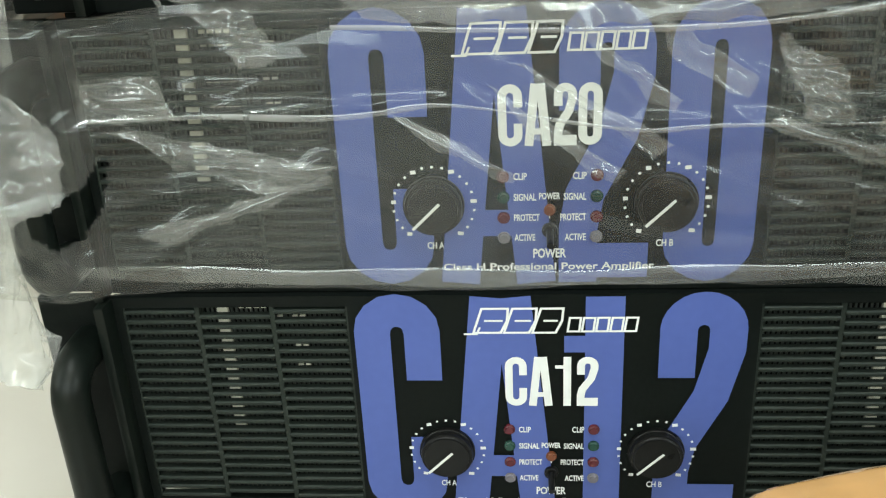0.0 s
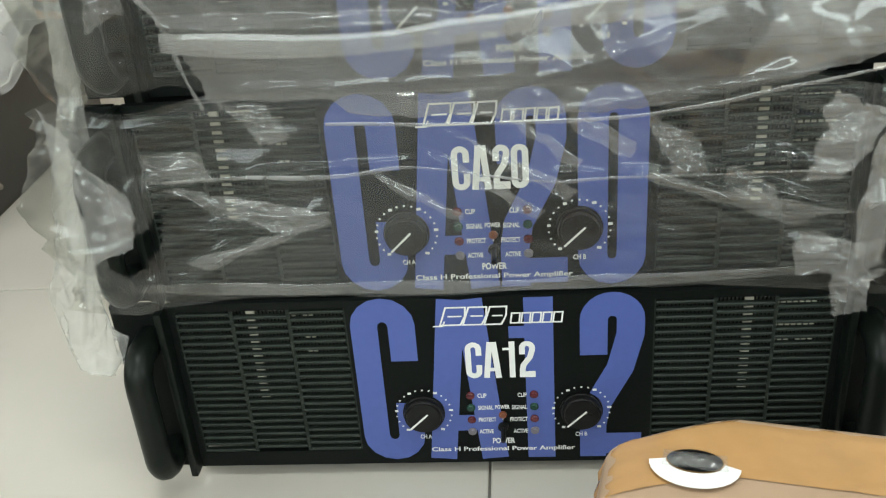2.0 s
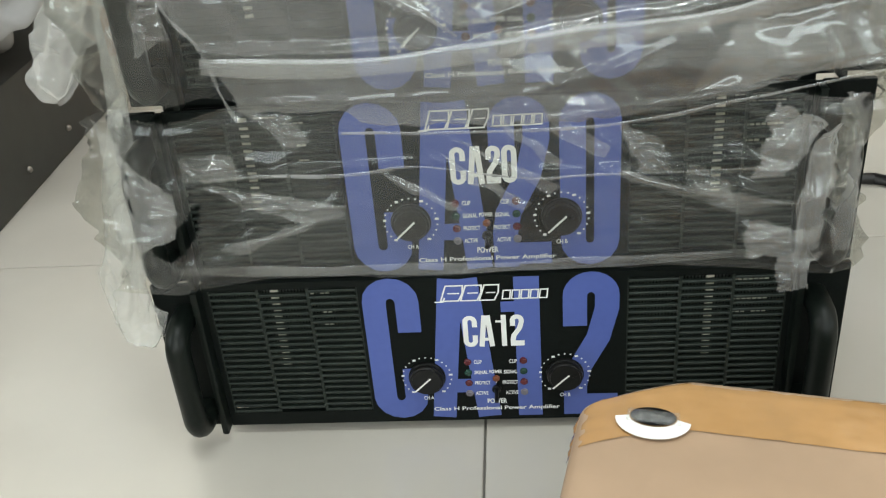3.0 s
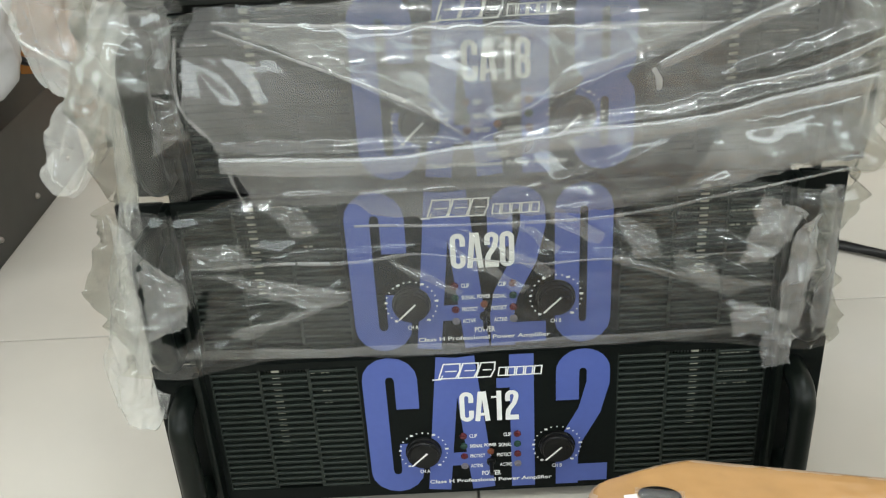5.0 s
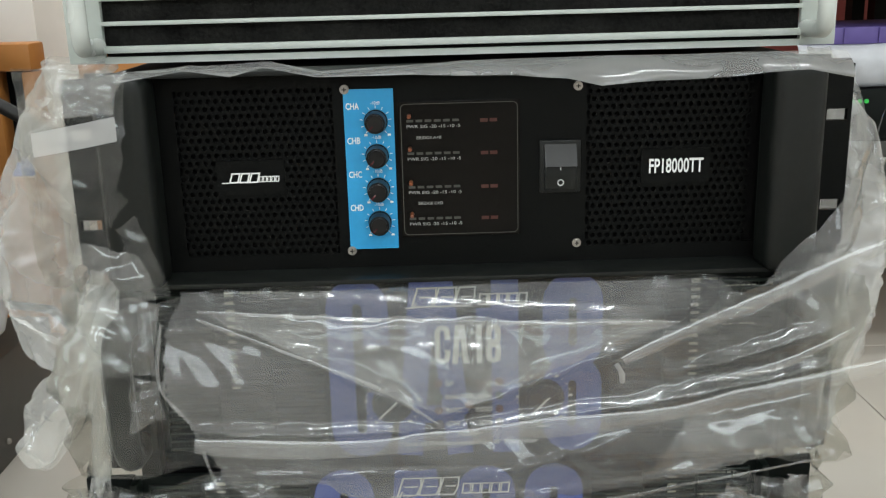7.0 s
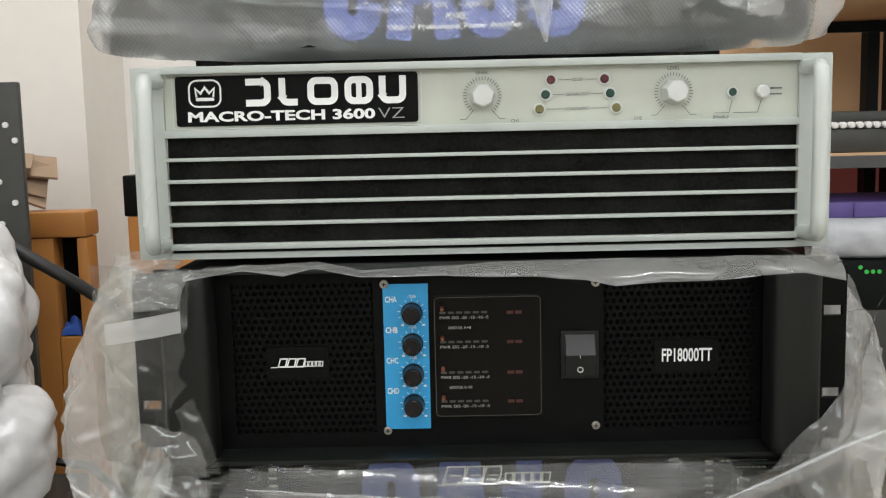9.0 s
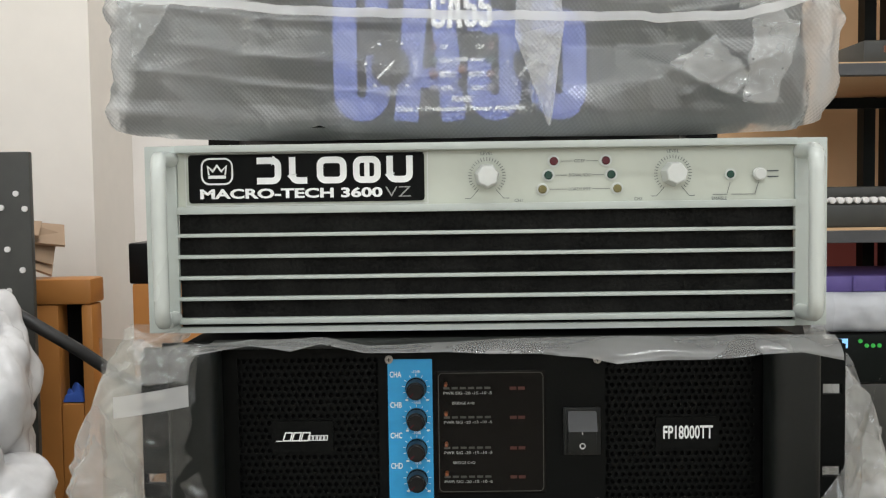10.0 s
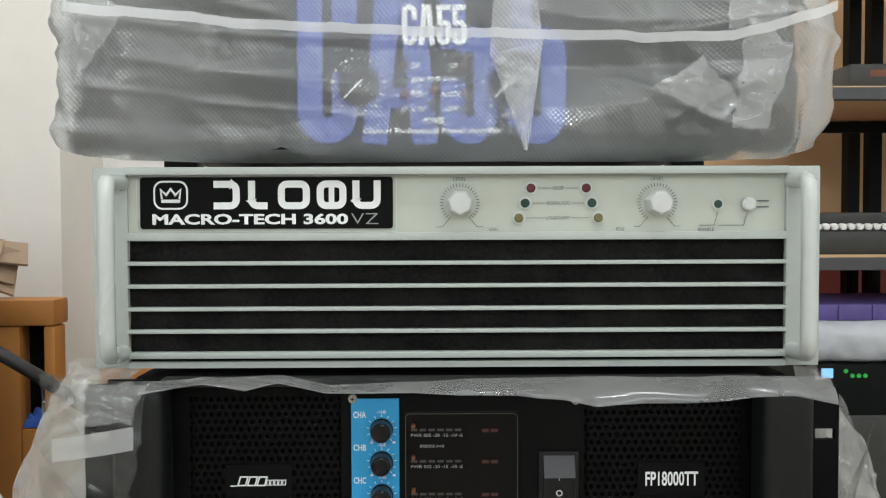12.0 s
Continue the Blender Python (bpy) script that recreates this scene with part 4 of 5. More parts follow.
    bm = bmesh.new()
    cyl_y(bm, 0.1915, 0.1070, 0.0044, -0.004, 0.002, seg=20, bevel=0.0008)
    part("enable_button", bm, KNOBGREY, amp)
    bm = bmesh.new()
    ribbon(bm, [(0.1718, 0.1015), (0.1695, 0.0930), (0.1595, 0.0930)], 0.0004, 0.0014)
    ribbon(bm, [(0.1915, 0.1015), (0.1890, 0.0930), (0.1725, 0.0930)], 0.0004, 0.0013)
    for t in range(2):
        ribbon(bm, [(0.1975, 0.1090 - t * 0.004), (0.2055, 0.1090 - t * 0.004)], 0.0009, 0.0014)
    part("lead_lines", bm, GREYTEXT, amp, smooth=False)
    write("enable_lettering", "ENABLE", 0.1590, 0.0892, 0.0105, 0.0022, 0.0014, GREYTEXT, amp, 0.0)
    return amp


grey_amplifier(-0.0025, 0.022, 0.5475)


# ---------- polythene ----------
def wrap_profile(a, hw, front, nose, back):
    """Point (x, y) on the way round an amplifier's front: a from -1 to 1, over handles that stand out to nose."""
    s, t = (-1 if a < 0 else 1), abs(a)
    if t < 0.70:
        k = max(0, (t - 0.50) / 0.20)
        return s * t / 0.70 * hw * 0.86, front + (nose - front) * k * k * (3 - 2 * k)
    if t < 0.82:
        k = (t - 0.70) / 0.12
        return s * hw * (0.86 + 0.145 * math.sin(k * math.pi / 2)), nose + 0.012 * (1 - math.cos(k * math.pi / 2))
    k = (t - 0.82) / 0.18
    return s * hw * (1.005 + 0.012 * math.sin(3 * k)), nose + 0.012 + (back - nose) * k


def film_20():
    ob_x, z0 = CX, 0.160
    folds = [(-0.20, 0.243, -0.115, 0.243, 0.008, 0.005), (-0.115, 0.243, -0.035, 0.247, 0.006, 0.004), (-0.035, 0.246, 0.022, 0.235, 0.005, 0.003), (0.022, 0.235, 0.18, 0.238, 0.006, 0.004),
             (-0.098, 0.222, -0.168, 0.191, 0.006, 0.004), (-0.098, 0.217, -0.18, 0.178, 0.006, 0.004), (-0.12, 0.212, -0.19, 0.205, 0.007, 0.004),
             (-0.08, 0.247, -0.030, 0.217, 0.005, 0.003), (-0.045, 0.257, 0.012, 0.217, 0.005, 0.003), (-0.03, 0.266, 0.030, 0.226, 0.005, 0.003), (-0.01, 0.28, 0.035, 0.238, 0.005, 0.003), (0.02, 0.285, 0.06, 0.25, 0.005, 0.003),
             (0.068, 0.262, 0.145, 0.212, 0.008, 0.006), (0.06, 0.245, 0.15, 0.205, 0.006, 0.004), (0.09, 0.236, 0.185, 0.214, 0.006, 0.004), (0.03, 0.225, 0.11, 0.195, 0.005, 0.003)]
    hole = [(-0.232, 0.207), (-0.218, 0.193), (-0.207, 0.197), (-0.198, 0.208), (-0.193, 0.232), (-0.207, 0.216)]

    def place(u, v):
        a = 2 * u - 1
        x, y = wrap_profile(a, 0.240, -0.0245, -0.056, 0.13)
        z = z0 + 0.126 * v + (0.002 * rough(x, 0, v, 9) + 0.010 * min(1, max(0, (-0.026 - y) / 0.024))) * (1 - v)
        w = min(1, abs(x) / 0.13) ** 1.5
        y -= sum(fold(x, z, *f) for f in folds) * (0.6 + 0.4 * w)
        y -= (0.0016 + 0.0035 * w) * (1 + facet(x, z, 0.055, 3.0, -0.5, 1.8)) * min(1, v * 5 + 0.1)
        y -= (0.0004 + 0.0010 * w) * facet(x, z, 0.017, 5.0, 0.4)
        if abs(a) > 0.72:
            x += 0.007 * facet(y, z, 0.035, 9.0) + 0.003 * facet(y, z, 0.012, 4.0)
        if v > 0.96:
            y += 0.01
        return (x + ob_x, y, z)

    def keep(u, v):
        x, y, z = place(u, v)
        if y > 0.05 + 0.02 * rough(z, 0, 1, 40):
            return False
        return not inside(x + 0.002 * rough(x, 1, z, 150, 3), z + 0.002 * rough(x, 5, z, 150, 3), hole)

    ob = sheet("polythene_wrap", FILM, 320, 110, place, keep)
    tagged(ob, "creased clear polythene wrap, torn at the corners, round an amplifier", "plastic wrap", "polythene wraps")
    # thin milky strips draw the bright glint along the long crease
    folds_on(ob, FILM_BAND, [(((-0.203, 0.243), (-0.157, 0.2445), (-0.095, 0.243), (-0.059, 0.247), (-0.035, 0.245)), 0.0026, -0.036, 0.7), (((-0.035, 0.245), (0.022, 0.235), (0.058, 0.236), (0.16, 0.236)), 0.002, -0.036, 0.6)])
    folds_on(ob, FILM_PATCH, [(((-0.235, 0.172), (-0.10, 0.168), (0.0, 0.167), (0.17, 0.171)), 0.008, -0.029, 0.15)])
    # milky pieces added where the wrap shines; the sheen is in their material
    for k, (corners, bulge) in enumerate(((((-0.165, 0.226), (-0.128, 0.211), (-0.097, 0.224), (-0.194, 0.243)), 0.008), (((-0.202, 0.245), (-0.160, 0.244), (-0.168, 0.262), (-0.200, 0.264)), 0.006),
                                          (((-0.131, 0.266), (-0.116, 0.268), (-0.126, 0.288), (-0.152, 0.288)), 0.006), (((-0.186, 0.196), (-0.174, 0.190), (-0.100, 0.217), (-0.104, 0.220)), 0.004),
                                          (((0.084, 0.239), (0.104, 0.239), (0.100, 0.256), (0.071, 0.274)), 0.007), (((0.112, 0.232), (0.146, 0.210), (0.138, 0.230), (0.116, 0.242)), 0.007),
                                          (((0.070, 0.236), (0.150, 0.206), (0.185, 0.213), (0.072, 0.240)), 0.004), (((-0.060, 0.229), (-0.028, 0.213), (-0.024, 0.217), (-0.075, 0.244)), 0.003),
                                          (((-0.016, 0.232), (0.014, 0.212), (0.020, 0.217), (-0.038, 0.254)), 0.003), (((-0.004, 0.247), (0.030, 0.222), (0.036, 0.230), (-0.030, 0.266)), 0.003),
                                          (((0.008, 0.264), (0.036, 0.240), (0.040, 0.247), (-0.006, 0.280)), 0.003), (((0.036, 0.262), (0.062, 0.247), (0.066, 0.254), (0.024, 0.284)), 0.003))):
        film_piece(ob, FILM_PATCH, corners, -0.035 if -0.1 < corners[0][0] < 0.06 else -0.040, bulge, k * 1.7 + 1)
    # milky torn pieces over the two handles, and a shred that hangs down
    for k, (corners, y, bulge) in enumerate(((((-0.229, 0.210), (-0.203, 0.219), (-0.199, 0.246), (-0.222, 0.272)), -0.066, 0.006), (((-0.250, 0.170), (-0.240, 0.172), (-0.230, 0.278), (-0.244, 0.292)), -0.050, 0.006),
                                             (((0.150, 0.240), (0.172, 0.246), (0.188, 0.276), (0.158, 0.288)), -0.060, 0.008), (((0.174, 0.196), (0.188, 0.196), (0.192, 0.276), (0.178, 0.268)), -0.067, 0.007),
                                             (((0.148, 0.186), (0.182, 0.184), (0.182, 0.206), (0.152, 0.214)), -0.058, 0.006), (((0.170, 0.162), (0.186, 0.164), (0.192, 0.190), (0.164, 0.188)), -0.062, 0.004),
                                             (((0.200, 0.188), (0.214, 0.188), (0.210, 0.288), (0.196, 0.292)), -0.052, 0.006))):
        film_piece(ob, FILM_TORN, corners, y, bulge, k * 2.3 + 4, "torn_piece", 0.006, 36)


def film_18():
    ob_x, z0 = 0.0015, 0.280

    def place(u, v):
        a = 2 * u - 1
        x, y = wrap_profile(a, 0.240, -0.0125, -0.056, 0.13)
        z = z0 + 0.130 * v + 0.018 * min(1, max(0, (-0.014 - y) / 0.024)) * (1 - v)
        w = min(1, abs(x) / 0.13) ** 1.5
        y -= (0.0012 + 0.004 * w) * (1 + facet(x, z, 0.05, 13.0, 0.5, 1.6)) + 0.0012 * w * facet(x, z, 0.016, 15.0)
        if abs(a) > 0.72:
            x += 0.008 * facet(y, z, 0.035, 19.0)
        return (x + ob_x, y, z)

    def keep(u, v):
        x, y, z = place(u, v)
        return y < 0.06 + 0.02 * rough(z, 3, 1, 40)

    ob = sheet("polythene_wrap", FILM, 240, 80, place, keep)
    tagged(ob, "creased clear polythene wrap round an amplifier", "plastic wrap", "polythene wraps")
    # sheen on this wrap, put in as two milkier pieces
    for k, corners in enumerate((((-0.222, 0.372), (-0.185, 0.372), (-0.180, 0.418), (-0.226, 0.420)), ((-0.205, 0.335), (-0.182, 0.345), (-0.184, 0.368), (-0.200, 0.372)))):
        film_piece(ob, FILM_PATCH, corners, -0.060, 0.006, 30 + k, n=24)
    # the loose outer flap that hangs over its front: it sags into a V under a tight top edge
    long_folds = [(-0.154, 0.412, -0.019, 0.343, 0.010, 0.007), (-0.019, 0.343, 0.083, 0.380, 0.010, 0.005), (-0.155, 0.414, 0.125, 0.402, 0.007, 0.006), (-0.09, 0.384, 0.02, 0.384, 0.006, 0.003),
                  (-0.162, 0.336, -0.02, 0.334, 0.007, 0.008), (-0.02, 0.334, 0.10, 0.345, 0.007, 0.008), (0.10, 0.345, 0.24, 0.372, 0.008, 0.010), (0.083, 0.378, 0.26, 0.452, 0.009, 0.012), (0.13, 0.366, 0.22, 0.394, 0.007, 0.008),
                  (-0.15, 0.300, 0.02, 0.304, 0.005, 0.003), (-0.02, 0.292, 0.09, 0.325, 0.005, 0.003), (0.03, 0.284, 0.16, 0.30, 0.005, 0.003)]

    def left_edge(z):
        return float(np.interp(z, (0.285, 0.334, 0.350, 0.366, 0.426), (-0.150, -0.164, -0.176, -0.183, -0.174))) + 0.004 * rough(0, 5, z, 90, 3)

    def place2(u, v):
        x0 = -0.165 + 0.452 * u
        low = float(np.interp(x0, (-0.16, -0.097, -0.091, 0.003, 0.072, 0.139, 0.198, 0.29), (0.293, 0.293, 0.285, 0.281, 0.283, 0.294, 0.306, 0.322))) + 0.002 * rough(x0, 0.4, 0, 60, 3)
        high = 0.411 + 0.105 * max(0, (u - 0.76) / 0.24) ** 1.3
        z = low + (high - low) * v
        lx = left_edge(z)
        x = lx + (0.270 - lx) * u
        y = -0.054 - 0.008 * math.sin(math.pi * v) - 0.008 * math.sin(math.pi * min(1, u * 1.1)) * (1 - v) ** 0.5
        y += 0.030 * max(0, v - 0.88) / 0.12 * (1 if u < 0.75 else 0.3)
        if u > 0.86:
            y += 0.11 * ((u - 0.86) / 0.14) ** 1.5
        # the upper triangle leans back, so that it faces the lamps
        sag = max(0.0, min((x + 0.155) * 0.5, (0.10 - x) * 0.38, 0.4))
        if z > 0.412 - sag:
            y += 0.10 * (z - (0.412 - sag)) * min(1, (0.415 - z) * 60)
        y -= sum(fold(x, z, *f) for f in long_folds)
        y -= 0.0030 * facet(x, z, 0.045, 21.0, 0.3, 2.0) + 0.0009 * facet(x, z, 0.015, 23.0, -0.4)
        return (x, y, z)

    ob = sheet("polythene_flap", FILM_HAZY, 280, 100, place2)
    tagged(ob, "loose hazy polythene flap with long folds, hanging over an amplifier", "plastic wrap", "polythene wraps")
    # the thin milky strips draw glints along creases, the wide ones doubled film
    folds_on(ob, FILM_BAND, [(((-0.163, 0.332), (-0.079, 0.327), (-0.019, 0.331), (0.037, 0.337), (0.101, 0.342), (0.163, 0.353), (0.25, 0.371)), 0.011, -0.074, 0.1), (((0.088, 0.379), (0.136, 0.400), (0.180, 0.419), (0.215, 0.435), (0.25, 0.450)), 0.009, -0.076, 0.4),
                             (((-0.154, 0.412), (-0.075, 0.377), (-0.046, 0.362), (-0.019, 0.343)), 0.0026, -0.077, 0.5), (((-0.155, 0.414), (-0.054, 0.406), (0.042, 0.401), (0.122, 0.399)), 0.0026, -0.070, 0.5),
                             (((0.135, 0.366), (0.176, 0.373), (0.221, 0.394)), 0.005, -0.078, 0.7), (((0.083, 0.379), (0.0865, 0.373), (0.087, 0.366)), 0.0035, -0.080, 0.4)])
    folds_on(ob, FILM_BAND, [(((-0.178, 0.405), (-0.183, 0.366), (-0.166, 0.338), (-0.158, 0.310), (-0.152, 0.294)), 0.0025, -0.062, 0.2), (((-0.09, 0.286), (0.003, 0.282), (0.072, 0.284), (0.139, 0.295), (0.22, 0.310)), 0.0022, -0.068, 0.3)], "torn_edge")
    # milky pieces put the shine of the upturned triangle and right side in
    film_piece(ob, FILM_PATCH, ((-0.020, 0.346), (-0.014, 0.346), (0.12, 0.400), (-0.15, 0.412)), -0.070, 0.010, 41, n=40)
    film_piece(ob, FILM_PATCH, ((0.11, 0.300), (0.215, 0.312), (0.22, 0.352), (0.13, 0.338)), -0.066, 0.008, 44, n=30)
    film_piece(ob, FILM_BAND, ((0.205, 0.318), (0.232, 0.320), (0.232, 0.430), (0.206, 0.425)), -0.040, 0.008, 47, "torn_piece", 0.006, 36)


def film_55():
    ob_x, z0 = -0.0065, 0.6835
    folds = [(0.039, 0.687, 0.030, 0.83, 0.014, 0.012), (-0.24, 0.770, 0.05, 0.758, 0.006, 0.004), (0.05, 0.758, 0.24, 0.775, 0.006, 0.004), (0.115, 0.736, 0.19, 0.700, 0.008, 0.008),
             (0.144, 0.71, 0.20, 0.735, 0.008, 0.008), (-0.23, 0.728, -0.05, 0.712, 0.006, 0.004), (-0.21, 0.80, -0.10, 0.775, 0.012, 0.006), (-0.20, 0.745, -0.06, 0.733, 0.008, 0.004), (-0.05, 0.722, 0.02, 0.735, 0.008, 0.004)]

    def place(u, v):
        a = 2 * u - 1
        x, y = wrap_profile(a, 0.244, 0.022, -0.010, 0.16)
        z = z0 + 0.147 * v
        if v < 0.12:
            y += 0.024 * (1 - v / 0.12) ** 2
        if v > 0.93:
            y += 0.05 * ((v - 0.93) / 0.07)
        z += 0.012 * min(1, max(0, (abs(a) - 0.70) / 0.15)) * (1 - v) ** 2
        y -= sum(fold(x, z, *f) for f in folds)
        w = min(1, abs(x) / 0.13)
        y -= 0.006 * (1 + facet(x, z, 0.055, 51.0, 0.25, 1.8)) + (0.0008 + 0.0012 * w) * facet(x, z, 0.020, 53.0, -0.3)
        if abs(a) > 0.72:
            x += 0.003 * facet(y, z, 0.035, 59.0) + 0.001 * facet(y, z, 0.012, 57.0)
        return (x + ob_x, y, z)

    ob = sheet("polythene_wrap", FILM_DOT, 300, 100, place)
    tagged(ob, "dimpled polythene wrap with a white fold round the top amplifier", "plastic wrap", "polythene wraps")

    def seam(u, v):
        x = -0.242 + 0.466 * u
        z = float(np.interp(x, (-0.244, -0.21, -0.12, 0.0, 0.10, 0.165, 0.215, 0.244), (0.768, 0.766, 0.762, 0.757, 0.755, 0.752, 0.764, 0.776))) + 0.006 * v + 0.0015 * rough(u * 4, 0, 0, 5)
        a = abs(x) / 0.246
        y = 0.004 if a < 0.5 else 0.004 - 0.026 * min(1, (a - 0.5) / 0.3)
        y += 0.06 * max(0, a - 0.95) / 0.05
        return (x + ob_x + 0.003, y - 0.020, z)

    film_piece(ob, FILM_DOTMILK, ((0.0385, 0.688), (0.0405, 0.688), (0.050, 0.755), (0.017, 0.748)), -0.012, 0.007, 61, "fold", 0.0)
    film_piece(ob, FILM_DOTMILK, ((0.017, 0.748), (0.050, 0.755), (0.040, 0.832), (0.022, 0.832)), -0.012, 0.007, 61, "fold", 0.0)
    for k, (corners, y, bulge) in enumerate(((((-0.234, 0.736), (-0.230, 0.737), (-0.206, 0.772), (-0.234, 0.797)), -0.022, 0.006), (((0.120, 0.728), (0.160, 0.706), (0.176, 0.718), (0.150, 0.746)), -0.010, 0.008),
                                             (((0.164, 0.700), (0.186, 0.700), (0.204, 0.750), (0.176, 0.770)), -0.022, 0.010), (((0.162, 0.760), (0.196, 0.765), (0.204, 0.826), (0.168, 0.822)), -0.022, 0.010))):
        film_piece(ob, FILM_BAND, corners, y, bulge, 63 + k, "fold", 0.003, 34)
    film_piece(ob, FILM_MILK, ((0.224, 0.700), (0.236, 0.696), (0.240, 0.828), (0.222, 0.828)), 0.020, 0.008, 71, "torn_piece", 0.008, 44)
    film_piece(ob, FILM_BAND, ((-0.250, 0.705), (-0.240, 0.700), (-0.236, 0.826), (-0.250, 0.826)), -0.006, 0.008, 72, "torn_piece", 0.006, 44)
    t = sheet("seam_tape", FILM_SEAM, 120, 3, seam, None)
    tagged(t, "white strip of tape along a polythene seam", "tape")


def crumpled_bag(name, label, mat, path, wide, depth, seed, n=110):
    """A bunched, flattened sleeve of film along a path, crumpled all over; wide gives its half width at each point."""
    pts = [Vector(p) for p in path]

    def along(t):
        k = t * (len(pts) - 1)
        i = min(int(k), len(pts) - 2)
        f = k - i
        a, b, c, d = pts[max(i - 1, 0)], pts[i], pts[i + 1], pts[min(i + 2, len(pts) - 1)]
        return 0.5 * (2 * b + (c - a) * f + (2 * a - 5 * b + 4 * c - d) * f * f + (3 * b - a - 3 * c + d) * f ** 3), wide[i] + (wide[i + 1] - wide[i]) * f

    length = sum((q - p).length for p, q in zip(pts, pts[1:]))

    def place(u, v):
        c, w = along(v)
        th = 2 * math.pi * u
        close = min(1, (1 - v) * 9) ** 0.5
        s, l = u * 0.14, v * length
        k = 1 + 0.16 * facet(s, l, 0.022, seed, 1.3, 3.2) + 0.05 * facet(s, l, 0.008, seed + 2, 1.0, 1.6) + 0.16 * rough(v * 3, seed, 0, 1.6)
        x = c.x + math.cos(th) * w * close * k
        y = c.y - math.sin(th) * depth * close * k
        return (x, y, c.z + 0.006 * facet(s, l, 0.028, seed + 5) * (0.3 + v))

    ob = sheet(name, mat, 110, n, place)
    tagged(ob, label, "plastic wrap", "polythene wraps")
    return ob


film_20()
film_18()
film_55()
crumpled_bag("polythene_bag", "crumpled milky polythene bag end hanging beside the amplifiers", FILM_MILK, [(-0.226, -0.01, 0.420), (-0.238, -0.02, 0.385), (-0.256, -0.03, 0.345), (-0.272, -0.03, 0.312)], (0.012, 0.016, 0.020, 0.017), 0.014, 1.0)
crumpled_bag("polythene_bag", "thin crumpled polythene tail hanging beside the amplifiers", FILM_MILK, [(-0.228, -0.01, 0.400), (-0.234, -0.02, 0.350), (-0.236, -0.025, 0.315), (-0.236, -0.025, 0.292)], (0.010, 0.010, 0.008, 0.004), 0.010, 2.0, 80)
crumpled_bag("polythene_bag", "crumpled milky polythene bag end hanging beside the amplifiers", FILM_MILK, [(-0.238, -0.02, 0.295), (-0.247, -0.025, 0.245), (-0.259, -0.03, 0.190), (-0.260, -0.03, 0.150), (-0.252, -0.03, 0.128)], (0.006, 0.012, 0.018, 0.018, 0.013), 0.014, 3.0)
crumpled_bag("polythene_bag", "crumpled milky polythene bag pulled off beside the four-channel amplifier", FILM_MILK, [(-0.236, 0.030, 0.552), (-0.256, 0.030, 0.515), (-0.272, 0.028, 0.46), (-0.280, 0.024, 0.40), (-0.270, 0.02, 0.362)], (0.026, 0.034, 0.042, 0.038, 0.018), 0.022, 5.0)
crumpled_bag("polythene_bag", "crumpled milky polythene bag pulled off beside the four-channel amplifier", FILM_MILK, [(0.234, 0.036, 0.546), (0.256, 0.036, 0.49), (0.264, 0.034, 0.43), (0.264, 0.03, 0.375), (0.256, 0.03, 0.325)], (0.006, 0.022, 0.030, 0.030, 0.014), 0.016, 6.0)


def ear_film(u, v):
    z = 0.410 + 0.138 * v
    edge = float(np.interp(z, (0.41, 0.42, 0.445, 0.479, 0.492, 0.527, 0.548), (-0.180, -0.182, -0.190, -0.204, -0.199, -0.195, -0.190))) - 0.0025 * rough(0, 2, z, 120, 3)
    x = -0.270 + (edge + 0.270) * u
    y = -0.034 + 0.03 * (1 - u) ** 2 - 0.004 * facet(x, z, 0.035, 81.0, 1.2, 1.6) - 0.0012 * facet(x, z, 0.012, 83.0)
    return (x, y, z)


EARFILM = tagged(sheet("polythene_flap", FILM, 60, 90, ear_film), "torn clear polythene edge over a rack ear", "plastic wrap", "polythene wraps")
film_piece(EARFILM, FILM_BAND, ((-0.232, 0.520), (-0.198, 0.524), (-0.190, 0.548), (-0.236, 0.552)), -0.040, 0.008, 84, "torn_piece", 0.004, 36)
# a milkier piece for the sheen low on this edge
film_piece(EARFILM, FILM_PATCH, ((-0.232, 0.412), (-0.184, 0.412), (-0.192, 0.440), (-0.230, 0.450)), -0.040, 0.005, 85)


def ear_tape(u, v):
    x = -0.250 + 0.053 * u
    return (x, -0.044 + 0.012 * (1 - u) ** 2 - 0.0015 * rough(x, 0, v, 20), 0.499 + 0.014 * v + 0.010 * u)


tagged(sheet("tape_strip", FILM_TAPE, 16, 5, ear_tape), "strip of whitish tape on polythene", "tape")


def top_film(u, v):
    x = -0.195 + 0.420 * u
    low = float(np.interp(x, (-0.195, -0.158, -0.132, -0.112, -0.083, -0.03, 0.03, 0.06, 0.08, 0.112, 0.158, 0.20, 0.225), (0.541, 0.5465, 0.5425, 0.5475, 0.5415, 0.5415, 0.5395, 0.537, 0.532, 0.534, 0.5355, 0.538, 0.533)))
    high = float(np.interp(x, (-0.195, -0.112, -0.083, -0.03, 0.0, 0.225), (0.5455, 0.5495, 0.5435, 0.5455, 0.5475, 0.5475)))
    z = low + (max(high, low + 0.002) - low) * v
    y = -0.042 + 0.018 * v ** 2 - 0.003 * facet(x, z, 0.030, 91.0)
    return (x, y, z)


tagged(sheet("polythene_flap", FILM_EDGE, 200, 16, top_film), "crumpled polythene edge trapped between two amplifiers", "plastic wrap", "polythene wraps")

# ---------- carton ----------
carton = thing("cardboard_carton", pose(0.074, -0.140, FLOOR, 0, 0, -12.5), "brown cardboard carton sealed with glossy tape, standing on the floor", "carton")


